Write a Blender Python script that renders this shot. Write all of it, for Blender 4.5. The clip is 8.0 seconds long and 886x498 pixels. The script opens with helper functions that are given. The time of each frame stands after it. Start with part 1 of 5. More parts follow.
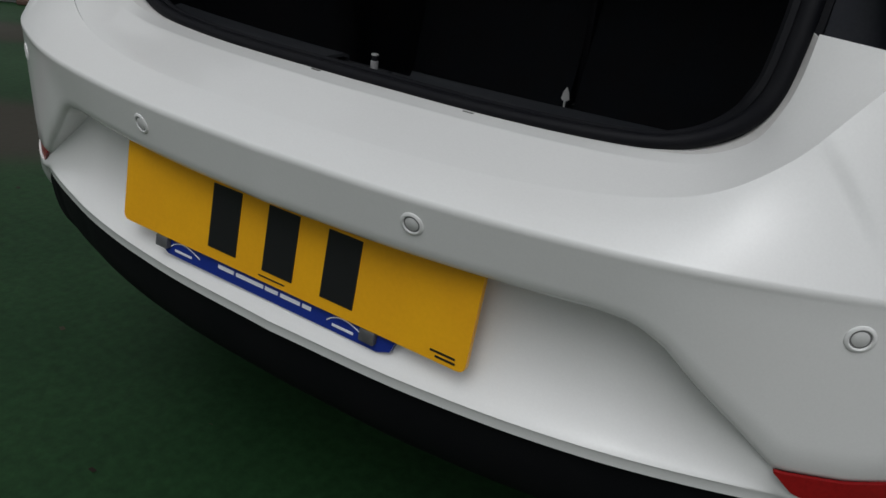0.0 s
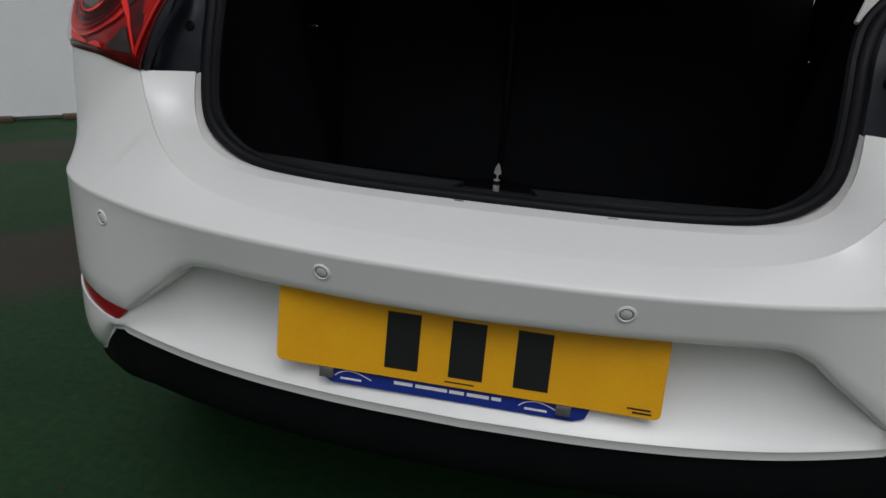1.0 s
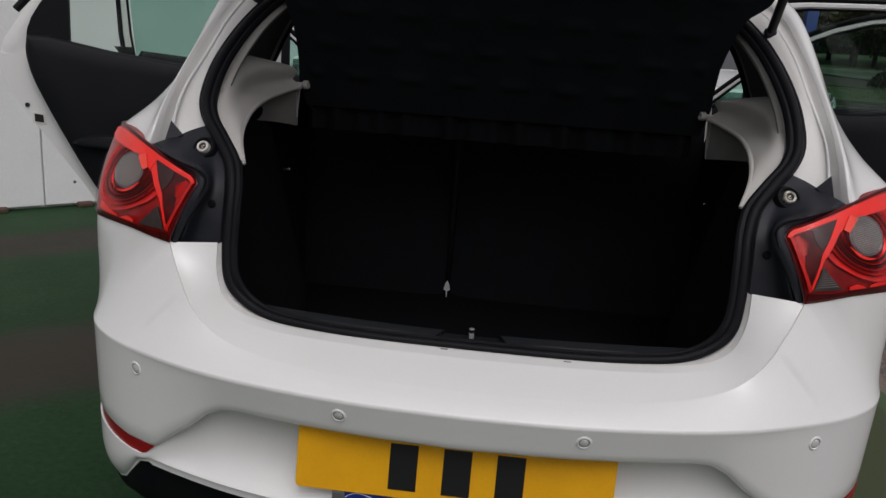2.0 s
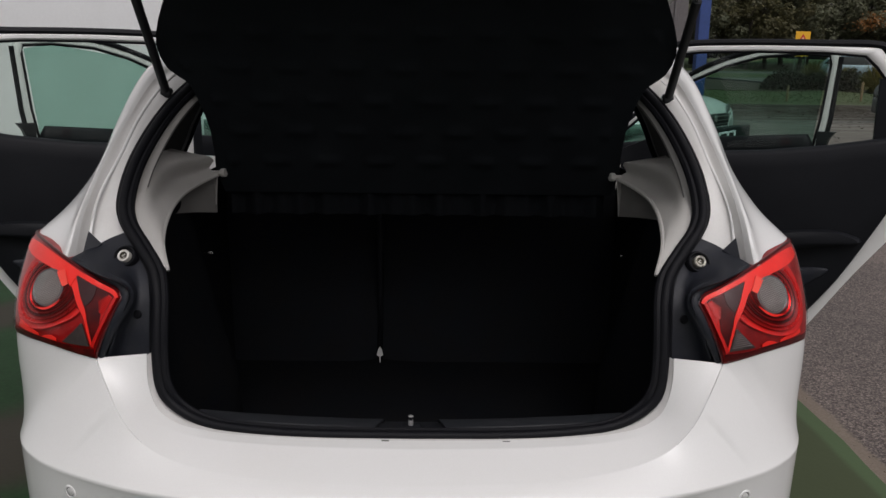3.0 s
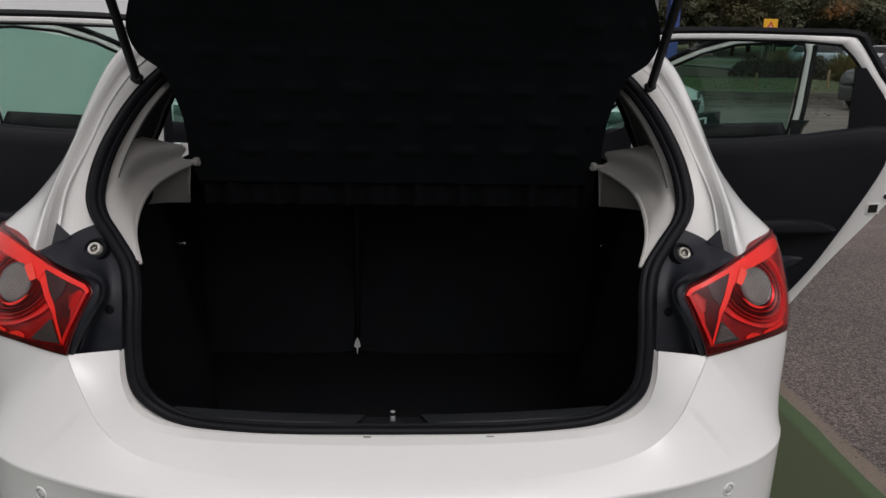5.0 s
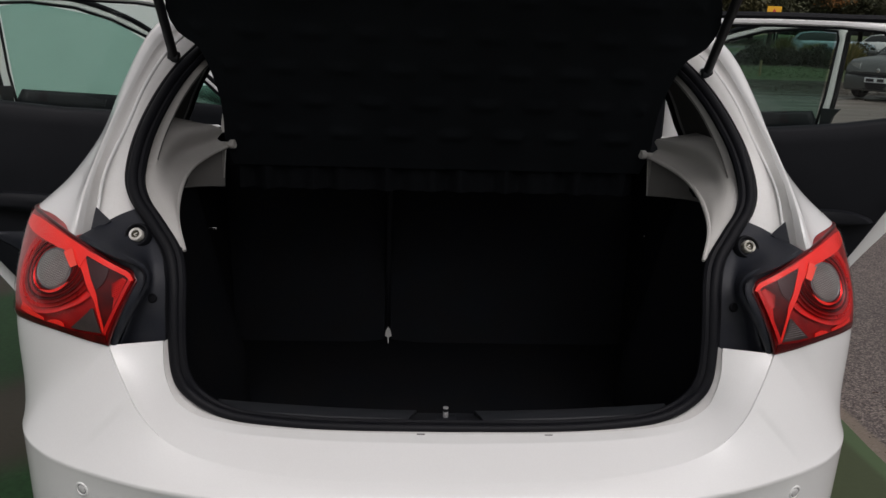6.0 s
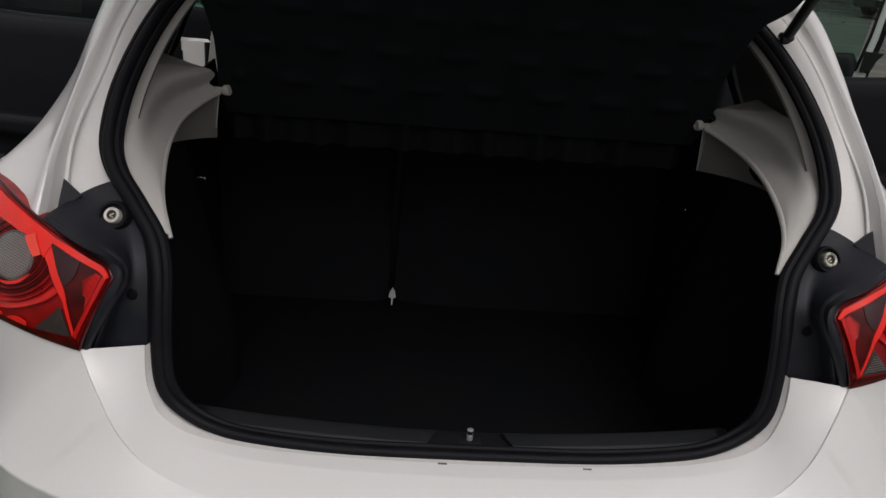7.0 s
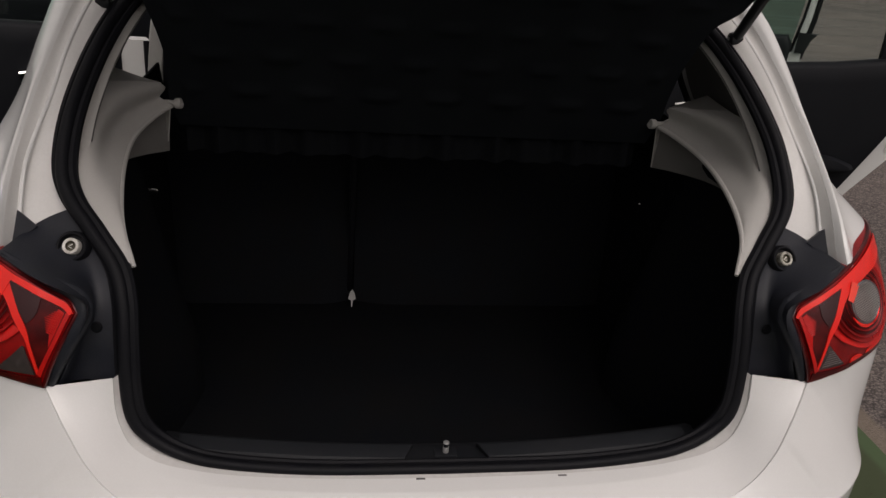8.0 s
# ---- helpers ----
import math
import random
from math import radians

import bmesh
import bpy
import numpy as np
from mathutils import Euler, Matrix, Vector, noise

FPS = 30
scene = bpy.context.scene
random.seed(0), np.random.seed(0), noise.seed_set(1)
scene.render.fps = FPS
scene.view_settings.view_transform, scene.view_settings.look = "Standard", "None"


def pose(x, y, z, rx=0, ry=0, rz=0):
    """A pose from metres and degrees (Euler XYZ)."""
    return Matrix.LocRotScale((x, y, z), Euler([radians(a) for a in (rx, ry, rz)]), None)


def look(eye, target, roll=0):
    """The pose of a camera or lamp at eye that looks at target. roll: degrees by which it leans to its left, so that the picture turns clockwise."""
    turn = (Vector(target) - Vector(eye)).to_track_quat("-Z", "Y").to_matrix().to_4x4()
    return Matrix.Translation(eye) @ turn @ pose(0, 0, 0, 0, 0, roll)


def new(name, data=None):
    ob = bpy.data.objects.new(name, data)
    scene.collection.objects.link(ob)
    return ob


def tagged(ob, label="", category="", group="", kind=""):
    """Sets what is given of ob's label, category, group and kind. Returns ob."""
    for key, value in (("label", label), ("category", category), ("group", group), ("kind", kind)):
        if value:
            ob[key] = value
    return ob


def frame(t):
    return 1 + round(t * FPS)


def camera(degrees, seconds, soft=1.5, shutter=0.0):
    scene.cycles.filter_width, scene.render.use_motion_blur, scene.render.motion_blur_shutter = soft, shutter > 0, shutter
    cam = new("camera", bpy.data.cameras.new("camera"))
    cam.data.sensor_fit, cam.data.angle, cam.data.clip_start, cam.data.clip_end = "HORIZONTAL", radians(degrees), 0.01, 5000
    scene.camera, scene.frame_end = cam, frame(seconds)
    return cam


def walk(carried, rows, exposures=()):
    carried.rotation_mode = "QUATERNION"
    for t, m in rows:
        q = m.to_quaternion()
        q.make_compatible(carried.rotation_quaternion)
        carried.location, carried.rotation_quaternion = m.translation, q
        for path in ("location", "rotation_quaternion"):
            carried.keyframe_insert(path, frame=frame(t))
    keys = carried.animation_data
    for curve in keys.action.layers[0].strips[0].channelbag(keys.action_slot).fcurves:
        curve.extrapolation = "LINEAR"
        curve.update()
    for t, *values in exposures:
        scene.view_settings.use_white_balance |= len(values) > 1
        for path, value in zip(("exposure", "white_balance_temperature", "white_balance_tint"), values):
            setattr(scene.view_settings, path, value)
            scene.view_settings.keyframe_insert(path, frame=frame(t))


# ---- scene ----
cam = camera(58.00, 8.0)
PATH = [  # seconds, eye x y z in metres, Euler degrees
    (0, 0.5689, -0.6146, 0.9576, 65.06, -6.28, 33.77),
    (0.2, 0.4690, -0.6700, 0.9720, 65.48, -6.92, 30.20),
    (0.5, 0.3131, -0.7729, 0.9949, 66.84, -4.40, 22.36),
    (1, 0.1483, -0.9469, 1.0544, 69.82, -3.29, 12.68),
    (1.2, 0.1100, -1.0260, 1.0800, 71.13, -3.22, 11.29),
    (1.5, 0.0695, -1.1166, 1.1543, 71.35, -3.63, 9.29),
    (1.8, 0.0500, -1.1590, 1.2130, 72.52, -3.34, 7.58),
    (2, 0.0510, -1.1736, 1.2636, 74.56, -3.98, 5.98),
    (2.2, 0.0351, -1.1753, 1.3135, 76.44, -4.43, 3.29),
    (3.3, 0.0443, -1.1651, 1.3869, 76.15, -0.35, -0.72),
    (3.5, 0.0491, -1.1587, 1.3901, 75.71, -0.71, -0.76),
    (4, 0.0501, -1.1499, 1.3923, 75.69, -1.14, -1.94),
    (4.5, 0.0449, -1.1462, 1.3873, 75.72, -0.80, -2.24),
    (5.8, -0.0573, -1.0989, 1.3865, 74.75, -1.81, -2.92),
    (6, -0.0766, -1.0770, 1.3783, 74.30, -1.85, -2.46),
    (6.1, -0.0800, -1.0610, 1.3840, 73.05, -1.82, -2.86),
    (6.3, -0.0950, -1.0030, 1.3960, 71.14, -2.08, -4.05),
    (6.5, -0.1165, -0.9453, 1.4063, 70.34, -3.08, -2.84),
    (6.7, -0.1260, -0.8860, 1.4200, 68.43, -3.81, -2.34),
    (7, -0.1442, -0.8298, 1.4562, 66.92, -4.91, -2.64),
    (7.2, -0.1540, -0.8090, 1.4790, 66.27, -4.03, -5.03),
    (7.5, -0.1718, -0.7986, 1.4976, 65.25, -4.46, -6.64),
    (7.7, -0.1780, -0.8030, 1.5030, 65.55, -4.46, -6.91),
    (8, -0.1837, -0.8045, 1.5065, 65.55, -4.50, -7.29),
]
# ---- walk ----
EXPOSURES = [(0.0, -0.56, 6250, 9), (1.0, -0.52, 6280, 10.5), (1.5, -0.44, 6360, 13), (2.2, -0.22, 6500, 15.5), (3.3, -0.14, 6550, 15), (6.5, -0.18, 6580, 15), (7.0, -0.29, 6650, 15), (8.0, -0.34, 7000, 18)]
walk(cam, [(t, pose(x, y, z, rx, ry, rz)) for t, x, y, z, rx, ry, rz in PATH], EXPOSURES)

# ---- world and light: an overcast sky with a very soft, weak sun ----
world = bpy.data.worlds.new("sky")
scene.world = world
world.use_nodes = True
wn = world.node_tree
sky = wn.nodes.new("ShaderNodeTexSky")
sky.sky_type, sky.sun_disc = "NISHITA", False
sky.sun_elevation, sky.sun_rotation = radians(57), radians(162)
sky.air_density, sky.dust_density, sky.ozone_density = 1.0, 6.0, 1.0
hsv = wn.nodes.new("ShaderNodeHueSaturation")
hsv.inputs["Saturation"].default_value = 0.12
wn.links.new(sky.outputs["Color"], hsv.inputs["Color"])
# an overcast dome is about three times as bright overhead as at the horizon
way = wn.nodes.new("ShaderNodeTexCoord")
split = wn.nodes.new("ShaderNodeSeparateXYZ")
wn.links.new(way.outputs["Generated"], split.inputs[0])
dome = wn.nodes.new("ShaderNodeMapRange")
dome.inputs["To Min"].default_value, dome.inputs["To Max"].default_value = 0.52, 1.5
wn.links.new(split.outputs["Z"], dome.inputs["Value"])
scaled = wn.nodes.new("ShaderNodeVectorMath")
scaled.operation = "SCALE"
wn.links.new(hsv.outputs["Color"], scaled.inputs[0])
wn.links.new(dome.outputs[0], scaled.inputs["Scale"])
wn.links.new(scaled.outputs[0], wn.nodes["Background"].inputs["Color"])
wn.nodes["Background"].inputs["Strength"].default_value = 0.104

sun_data = bpy.data.lights.new("sun", "SUN")
sun_data.energy, sun_data.angle, sun_data.color = 0.32, radians(80), (1.0, 0.985, 0.965)
sun = new("sun", sun_data)
sun.matrix_world = look((1.6, -5.0, 8.0), (0, 0, 0))


# ---- materials ----
def node(nt, kind, **values):
    n = nt.nodes.new(kind)
    for key, value in values.items():
        n.inputs[key].default_value = value
    return n


def material(name, color, rough=0.5, metal=0.0, vary=0.12, grain=60.0, stain=3.0, bump=0.1, coat=0.0, flakes=0.0, second=None, amount=0.5, spec=0.5, depth=0.002):
    """A surface with grain and stains at two scales, and a fine relief. second: the colour that the stains take."""
    m = bpy.data.materials.new(name)
    m.use_nodes = True
    nt = m.node_tree
    b = nt.nodes["Principled BSDF"]
    b.inputs["Metallic"].default_value, b.inputs["Coat Weight"].default_value = metal, coat
    b.inputs["Coat Roughness"].default_value = 0.03
    b.inputs["Specular IOR Level"].default_value = spec
    co = nt.nodes.new("ShaderNodeTexCoord")
    fine = node(nt, "ShaderNodeTexNoise", Scale=grain, Detail=4.0, Roughness=0.6)
    wide = node(nt, "ShaderNodeTexNoise", Scale=stain, Detail=5.0, Roughness=0.6)
    for n in (fine, wide):
        nt.links.new(co.outputs["Object"], n.inputs["Vector"])
    ramp = nt.nodes.new("ShaderNodeValToRGB")
    ramp.color_ramp.elements[0].position, ramp.color_ramp.elements[1].position = 0.5 - 0.25 * amount, 0.75 - 0.1 * amount
    nt.links.new(wide.outputs["Fac"], ramp.inputs["Fac"])
    c = (*color, 1)
    d = (*(second if second else [v * (1 - vary) for v in color]), 1)
    mix = node(nt, "ShaderNodeMix")
    mix.data_type = "RGBA"
    mix.inputs[6].default_value, mix.inputs[7].default_value = c, d
    nt.links.new(ramp.outputs["Color"], mix.inputs[0])
    val = nt.nodes.new("ShaderNodeMix")
    val.data_type, val.blend_type = "RGBA", "MULTIPLY"
    val.inputs[0].default_value = 1.0
    shade = nt.nodes.new("ShaderNodeMapRange")
    shade.inputs["From Min"].default_value, shade.inputs["From Max"].default_value = 0.3, 0.7
    shade.inputs["To Min"].default_value, shade.inputs["To Max"].default_value = 1 - vary, 1 + vary * 0.6
    nt.links.new(fine.outputs["Fac"], shade.inputs["Value"])
    nt.links.new(mix.outputs[2], val.inputs[6])
    nt.links.new(shade.outputs[0], val.inputs[7])
    nt.links.new(val.outputs[2], b.inputs["Base Color"])
    rr = nt.nodes.new("ShaderNodeMapRange")
    rr.inputs["To Min"].default_value, rr.inputs["To Max"].default_value = max(0.02, rough * 0.8), min(1, rough * 1.2)
    nt.links.new(wide.outputs["Fac"], rr.inputs["Value"])
    nt.links.new(rr.outputs[0], b.inputs["Roughness"])
    if bump:
        bp = node(nt, "ShaderNodeBump", Strength=bump, Distance=depth)
        nt.links.new(fine.outputs["Fac"], bp.inputs["Height"])
        nt.links.new(bp.outputs["Normal"], b.inputs["Normal"])
    return m


def pane(name, tint, rough=0.0, gloss=1.0):
    """Thin glass: tinted see-through with a Fresnel gloss."""
    m = bpy.data.materials.new(name)
    m.use_nodes = True
    nt = m.node_tree
    nt.nodes.remove(nt.nodes["Principled BSDF"])
    clear = node(nt, "ShaderNodeBsdfTransparent", Color=(*tint, 1))
    shine = node(nt, "ShaderNodeBsdfGlossy", Roughness=rough)
    edge = nt.nodes.new("ShaderNodeLayerWeight")
    power = nt.nodes.new("ShaderNodeMath")
    power.operation, power.inputs[1].default_value = "POWER", 4.0
    nt.links.new(edge.outputs["Facing"], power.inputs[0])
    gain = nt.nodes.new("ShaderNodeMath")
    gain.operation, gain.inputs[1].default_value, gain.inputs[2].default_value = "MULTIPLY_ADD", 0.8 * gloss, 0.045 * gloss
    nt.links.new(power.outputs[0], gain.inputs[0])
    mix = nt.nodes.new("ShaderNodeMixShader")
    nt.links.new(gain.outputs[0], mix.inputs[0])
    nt.links.new(clear.outputs[0], mix.inputs[1])
    nt.links.new(shine.outputs[0], mix.inputs[2])
    nt.links.new(mix.outputs[0], nt.nodes["Material Output"].inputs["Surface"])
    return m


WHITE = material("white_paint", (0.745, 0.75, 0.74), 0.5, vary=0.02, grain=400, stain=2.2, bump=0.015, coat=0.85, second=(0.72, 0.72, 0.705), amount=0.6, spec=0.08)
# greyer than the white paint: dirt and shade are mixed into the colour
LIP_GREY = material("dirty_shaded_lip", (0.60, 0.595, 0.58), 0.5, vary=0.05, grain=120, stain=14, second=(0.54, 0.535, 0.52))
INNER_WHITE = material("white_paint_inner", (0.73, 0.725, 0.705), 0.42, vary=0.03, grain=300, stain=9, bump=0.02, second=(0.68, 0.67, 0.645))
BLACK = material("black_plastic", (0.011, 0.0122, 0.0150), 0.5, vary=0.2, grain=500, stain=14, bump=0.25, depth=0.0006, second=(0.014, 0.0145, 0.016), spec=0.3)
TRIM_BLACK = material("flange_plastic", (0.013, 0.0148, 0.0215), 0.5, vary=0.2, grain=350, stain=22, bump=0.2, depth=0.0006, second=(0.019, 0.021, 0.026), spec=0.3)
RUBBER = material("rubber", (0.0058, 0.0062, 0.0085), 0.55, vary=0.2, grain=300, stain=25, bump=0.15, depth=0.0006, second=(0.0085, 0.0088, 0.0105), spec=0.15)
CARPET = material("boot_carpet", (0.0080, 0.0092, 0.0116), 0.95, vary=0.5, grain=900, stain=8, bump=0.6, second=(0.011, 0.011, 0.012), spec=0.05)
FELT = material("shelf_felt", (0.0110, 0.0128, 0.0150), 0.95, vary=0.35, grain=700, stain=6, bump=0.4, second=(0.0155, 0.0178, 0.0205), spec=0.05)
FLAP = material("flap_felt", (0.0078, 0.0088, 0.0107), 0.95, vary=0.3, grain=300, stain=14, bump=0.4, second=(0.0095, 0.0105, 0.0120), spec=0.05)
SEAT = material("seat_fabric", (0.0110, 0.0126, 0.0154), 0.95, vary=0.4, grain=900, stain=12, bump=0.5, second=(0.012, 0.012, 0.013), spec=0.05)
GREY = material("grey_trim", (0.50, 0.49, 0.465), 0.6, vary=0.05, grain=600, stain=7, bump=0.2, depth=0.0005, second=(0.46, 0.45, 0.43))
# the side cover's grey, darkened to paint the shade below the shelf support
SHADED_GREY = material("shaded_grey_trim", (0.17, 0.165, 0.155), 0.7, vary=0.06, grain=600, stain=9, bump=0.2, depth=0.0005)
# darker grey that carries the shade of the inner pillar trim
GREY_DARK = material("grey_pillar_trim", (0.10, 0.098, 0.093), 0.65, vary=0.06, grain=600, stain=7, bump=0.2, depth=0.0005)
YELLOW = material("plate_yellow", (0.80, 0.40, 0.008), 0.32, vary=0.03, grain=200, stain=9, bump=0.02, second=(0.75, 0.36, 0.008))
INK = material("plate_ink", (0.012, 0.012, 0.013), 0.35, vary=0.1, bump=0)
BLUE = material("holder_blue", (0.012, 0.03, 0.24), 0.3, vary=0.06, grain=100, stain=12, bump=0.02)
INK_WHITE = material("white_ink", (0.75, 0.76, 0.8), 0.4, vary=0.04, bump=0)
CLIP = material("clip_metal", (0.17, 0.17, 0.175), 0.4, metal=0.5, vary=0.2, grain=120, stain=30)
STEEL = material("steel", (0.62, 0.62, 0.60), 0.25, metal=1.0, vary=0.1, grain=80, stain=30)
BOLT_WHITE = material("zinc_white", (0.80, 0.79, 0.75), 0.45, vary=0.10, grain=60, stain=40, second=(0.46, 0.43, 0.36))
BOLT_DARK = material("zinc_dirty", (0.62, 0.60, 0.52), 0.5, metal=0.2, vary=0.3, grain=260, stain=150, second=(0.03, 0.028, 0.022), amount=0.55)
BOLT_SOCKET = material("bolt_socket", (0.035, 0.031, 0.02), 0.45, metal=0.3, vary=0.3, grain=260, stain=180, second=(0.22, 0.20, 0.13), amount=0.3)
ZINC = material("zinc_plate", (0.40, 0.40, 0.40), 0.35, metal=0.3, vary=0.25, grain=300, stain=120, second=(0.22, 0.22, 0.22))
SENSOR = material("sensor_paint", (0.58, 0.585, 0.575), 0.5, vary=0.03, grain=400, stain=9, bump=0.02)
SENSOR_GAP = material("sensor_gap", (0.20, 0.20, 0.20), 0.7, vary=0.1, bump=0)
TAG = material("plastic_tag", (0.68, 0.68, 0.66), 0.5, vary=0.06, bump=0.02)
PANE = pane("tinted_glass", (0.65, 0.81, 0.76), 0.0, 0.25)
PANE_CLEAR = pane("side_glass", (0.86, 0.92, 0.89), 0.0, 0.4)
COVER = pane("lens_cover", (0.99, 0.95, 0.95), 0.02, 0.30)
DOOR_BLACK = material("door_plastic", (0.005, 0.0058, 0.0078), 0.6, vary=0.2, grain=400, stain=6, bump=0.2, depth=0.0006, second=(0.0075, 0.0085, 0.011), spec=0.18)
VALANCE = material("valance_plastic", (0.0035, 0.0040, 0.0052), 0.7, vary=0.2, grain=500, stain=9, bump=0.25, depth=0.0006, second=(0.0055, 0.0057, 0.0065), spec=0.12)
SATIN = material("satin_plastic", (0.016, 0.018, 0.021), 0.5, vary=0.15, grain=400, stain=9, bump=0.15, depth=0.0005, second=(0.02, 0.021, 0.024), spec=0.22)
WINDSCREEN = pane("clear_glass", (0.8, 0.88, 0.85))
TYRE = material("tyre", (0.014, 0.014, 0.014), 0.8, vary=0.2, grain=90, stain=10)
ALLOY = material("alloy", (0.45, 0.45, 0.46), 0.35, metal=0.9, vary=0.08)

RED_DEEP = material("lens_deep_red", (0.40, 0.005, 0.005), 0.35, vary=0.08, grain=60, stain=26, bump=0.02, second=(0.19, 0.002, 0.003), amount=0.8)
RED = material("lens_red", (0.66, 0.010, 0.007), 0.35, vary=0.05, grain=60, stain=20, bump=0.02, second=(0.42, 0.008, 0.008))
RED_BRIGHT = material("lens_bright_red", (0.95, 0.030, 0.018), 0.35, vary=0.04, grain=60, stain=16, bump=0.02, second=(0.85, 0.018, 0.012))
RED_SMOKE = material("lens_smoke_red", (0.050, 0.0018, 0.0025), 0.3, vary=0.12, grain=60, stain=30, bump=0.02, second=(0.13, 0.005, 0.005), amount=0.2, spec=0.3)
SMOKE = material("lens_smoke", (0.040, 0.034, 0.034), 0.3, vary=0.15, grain=90, stain=40, bump=0.02, second=(0.065, 0.048, 0.045))
FACET_GREY = material("lens_facet", (0.034, 0.007, 0.008), 0.3, vary=0.1, grain=80, stain=30, bump=0.02)
LENS_GREY = material("lens_grey", (0.17, 0.16, 0.155), 0.25, vary=0.1, grain=80, stain=20, bump=0.02)
LENS_RIB = material("lens_rib", (0.27, 0.255, 0.24), 0.3, vary=0.1, grain=80, stain=20, bump=0)
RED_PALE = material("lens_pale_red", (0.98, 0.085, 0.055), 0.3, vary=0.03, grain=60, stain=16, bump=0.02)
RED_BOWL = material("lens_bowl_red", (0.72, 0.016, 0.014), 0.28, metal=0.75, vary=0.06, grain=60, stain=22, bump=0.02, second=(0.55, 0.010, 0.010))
REFLECTOR_RED = material("reflector_red", (0.26, 0.007, 0.008), 0.3, vary=0.15, grain=300, stain=15, bump=0.1, coat=0.15, spec=0.25)

GREEN = material("green_ground_paint", (0.0140, 0.0440, 0.0148), 0.6, vary=0.3, grain=45, stain=1.3, bump=0.3, depth=0.003, second=(0.0098, 0.0315, 0.0115), amount=0.5, spec=0.12)


def asphalt_material():
    """Worn asphalt: pale and dark stones in a dark binder, over wide damp stains."""
    m = material("asphalt", (0.178, 0.146, 0.131), 0.75, vary=0.30, grain=60, stain=0.7, bump=0.0, second=(0.110, 0.094, 0.086), amount=0.6, spec=0.4)
    nt = m.node_tree
    b = nt.nodes["Principled BSDF"]
    geo = nt.nodes.new("ShaderNodeNewGeometry")
    stones = node(nt, "ShaderNodeTexVoronoi", Scale=135.0)
    nt.links.new(geo.outputs["Position"], stones.inputs["Vector"])
    grey = nt.nodes.new("ShaderNodeSeparateColor")
    nt.links.new(stones.outputs["Color"], grey.inputs[0])
    tone = nt.nodes.new("ShaderNodeMapRange")
    tone.inputs["To Min"].default_value, tone.inputs["To Max"].default_value = 0.38, 1.75
    nt.links.new(grey.outputs[0], tone.inputs["Value"])
    pits = nt.nodes.new("ShaderNodeMapRange")
    pits.inputs["From Min"].default_value, pits.inputs["From Max"].default_value = 0.25, 0.75
    pits.inputs["To Min"].default_value, pits.inputs["To Max"].default_value = 1.1, 0.45
    nt.links.new(stones.outputs["Distance"], pits.inputs["Value"])
    both_ = nt.nodes.new("ShaderNodeMath")
    both_.operation = "MULTIPLY"
    nt.links.new(tone.outputs[0], both_.inputs[0])
    nt.links.new(pits.outputs[0], both_.inputs[1])
    yard = nt.nodes.new("ShaderNodeVectorMath")
    yard.operation = "DISTANCE"
    yard.inputs[1].default_value = (2.0, 0.5, 0.0)
    nt.links.new(geo.outputs["Position"], yard.inputs[0])
    worn = nt.nodes.new("ShaderNodeMapRange")
    worn.inputs["From Min"].default_value, worn.inputs["From Max"].default_value = 3.5, 7.0
    worn.inputs["To Min"].default_value, worn.inputs["To Max"].default_value = 1.0, 0.0
    nt.links.new(yard.outputs["Value"], worn.inputs["Value"])
    mul = nt.nodes.new("ShaderNodeMix")
    mul.data_type, mul.blend_type = "RGBA", "MULTIPLY"
    nt.links.new(worn.outputs[0], mul.inputs[0])
    nt.links.new(b.inputs["Base Color"].links[0].from_socket, mul.inputs[6])
    nt.links.new(both_.outputs[0], mul.inputs[7])
    nt.links.new(mul.outputs[2], b.inputs["Base Color"])
    bp = node(nt, "ShaderNodeBump", Strength=0.7, Distance=0.004)
    bp.invert = True
    nt.links.new(worn.outputs[0], bp.inputs["Strength"])
    nt.links.new(stones.outputs["Distance"], bp.inputs["Height"])
    nt.links.new(bp.outputs["Normal"], b.inputs["Normal"])
    # rain lies in streaks on the open yard
    flat = nt.nodes.new("ShaderNodeMapping")
    flat.inputs["Scale"].default_value = (0.22, 1.1, 1.0)
    nt.links.new(geo.outputs["Position"], flat.inputs["Vector"])
    pools = node(nt, "ShaderNodeTexNoise", Scale=1.0, Detail=6.0, Roughness=0.65)
    nt.links.new(flat.outputs[0], pools.inputs["Vector"])
    wet = nt.nodes.new("ShaderNodeMapRange")
    wet.inputs["From Min"].default_value, wet.inputs["From Max"].default_value = 0.44, 0.62
    nt.links.new(pools.outputs["Fac"], wet.inputs["Value"])
    away = nt.nodes.new("ShaderNodeMath")
    away.operation = "SUBTRACT"
    away.use_clamp = True
    nt.links.new(wet.outputs[0], away.inputs[0])
    nt.links.new(worn.outputs[0], away.inputs[1])
    gloss = nt.nodes.new("ShaderNodeMapRange")
    gloss.inputs["To Min"].default_value, gloss.inputs["To Max"].default_value = 0.72, 0.28
    nt.links.new(away.outputs[0], gloss.inputs["Value"])
    nt.links.new(gloss.outputs[0], b.inputs["Roughness"])
    return m


ASPHALT = asphalt_material()
WALL = material("white_render", (0.80, 0.81, 0.815), 0.75, vary=0.025, grain=60, stain=0.8, bump=0.10, depth=0.002, second=(0.72, 0.73, 0.725))


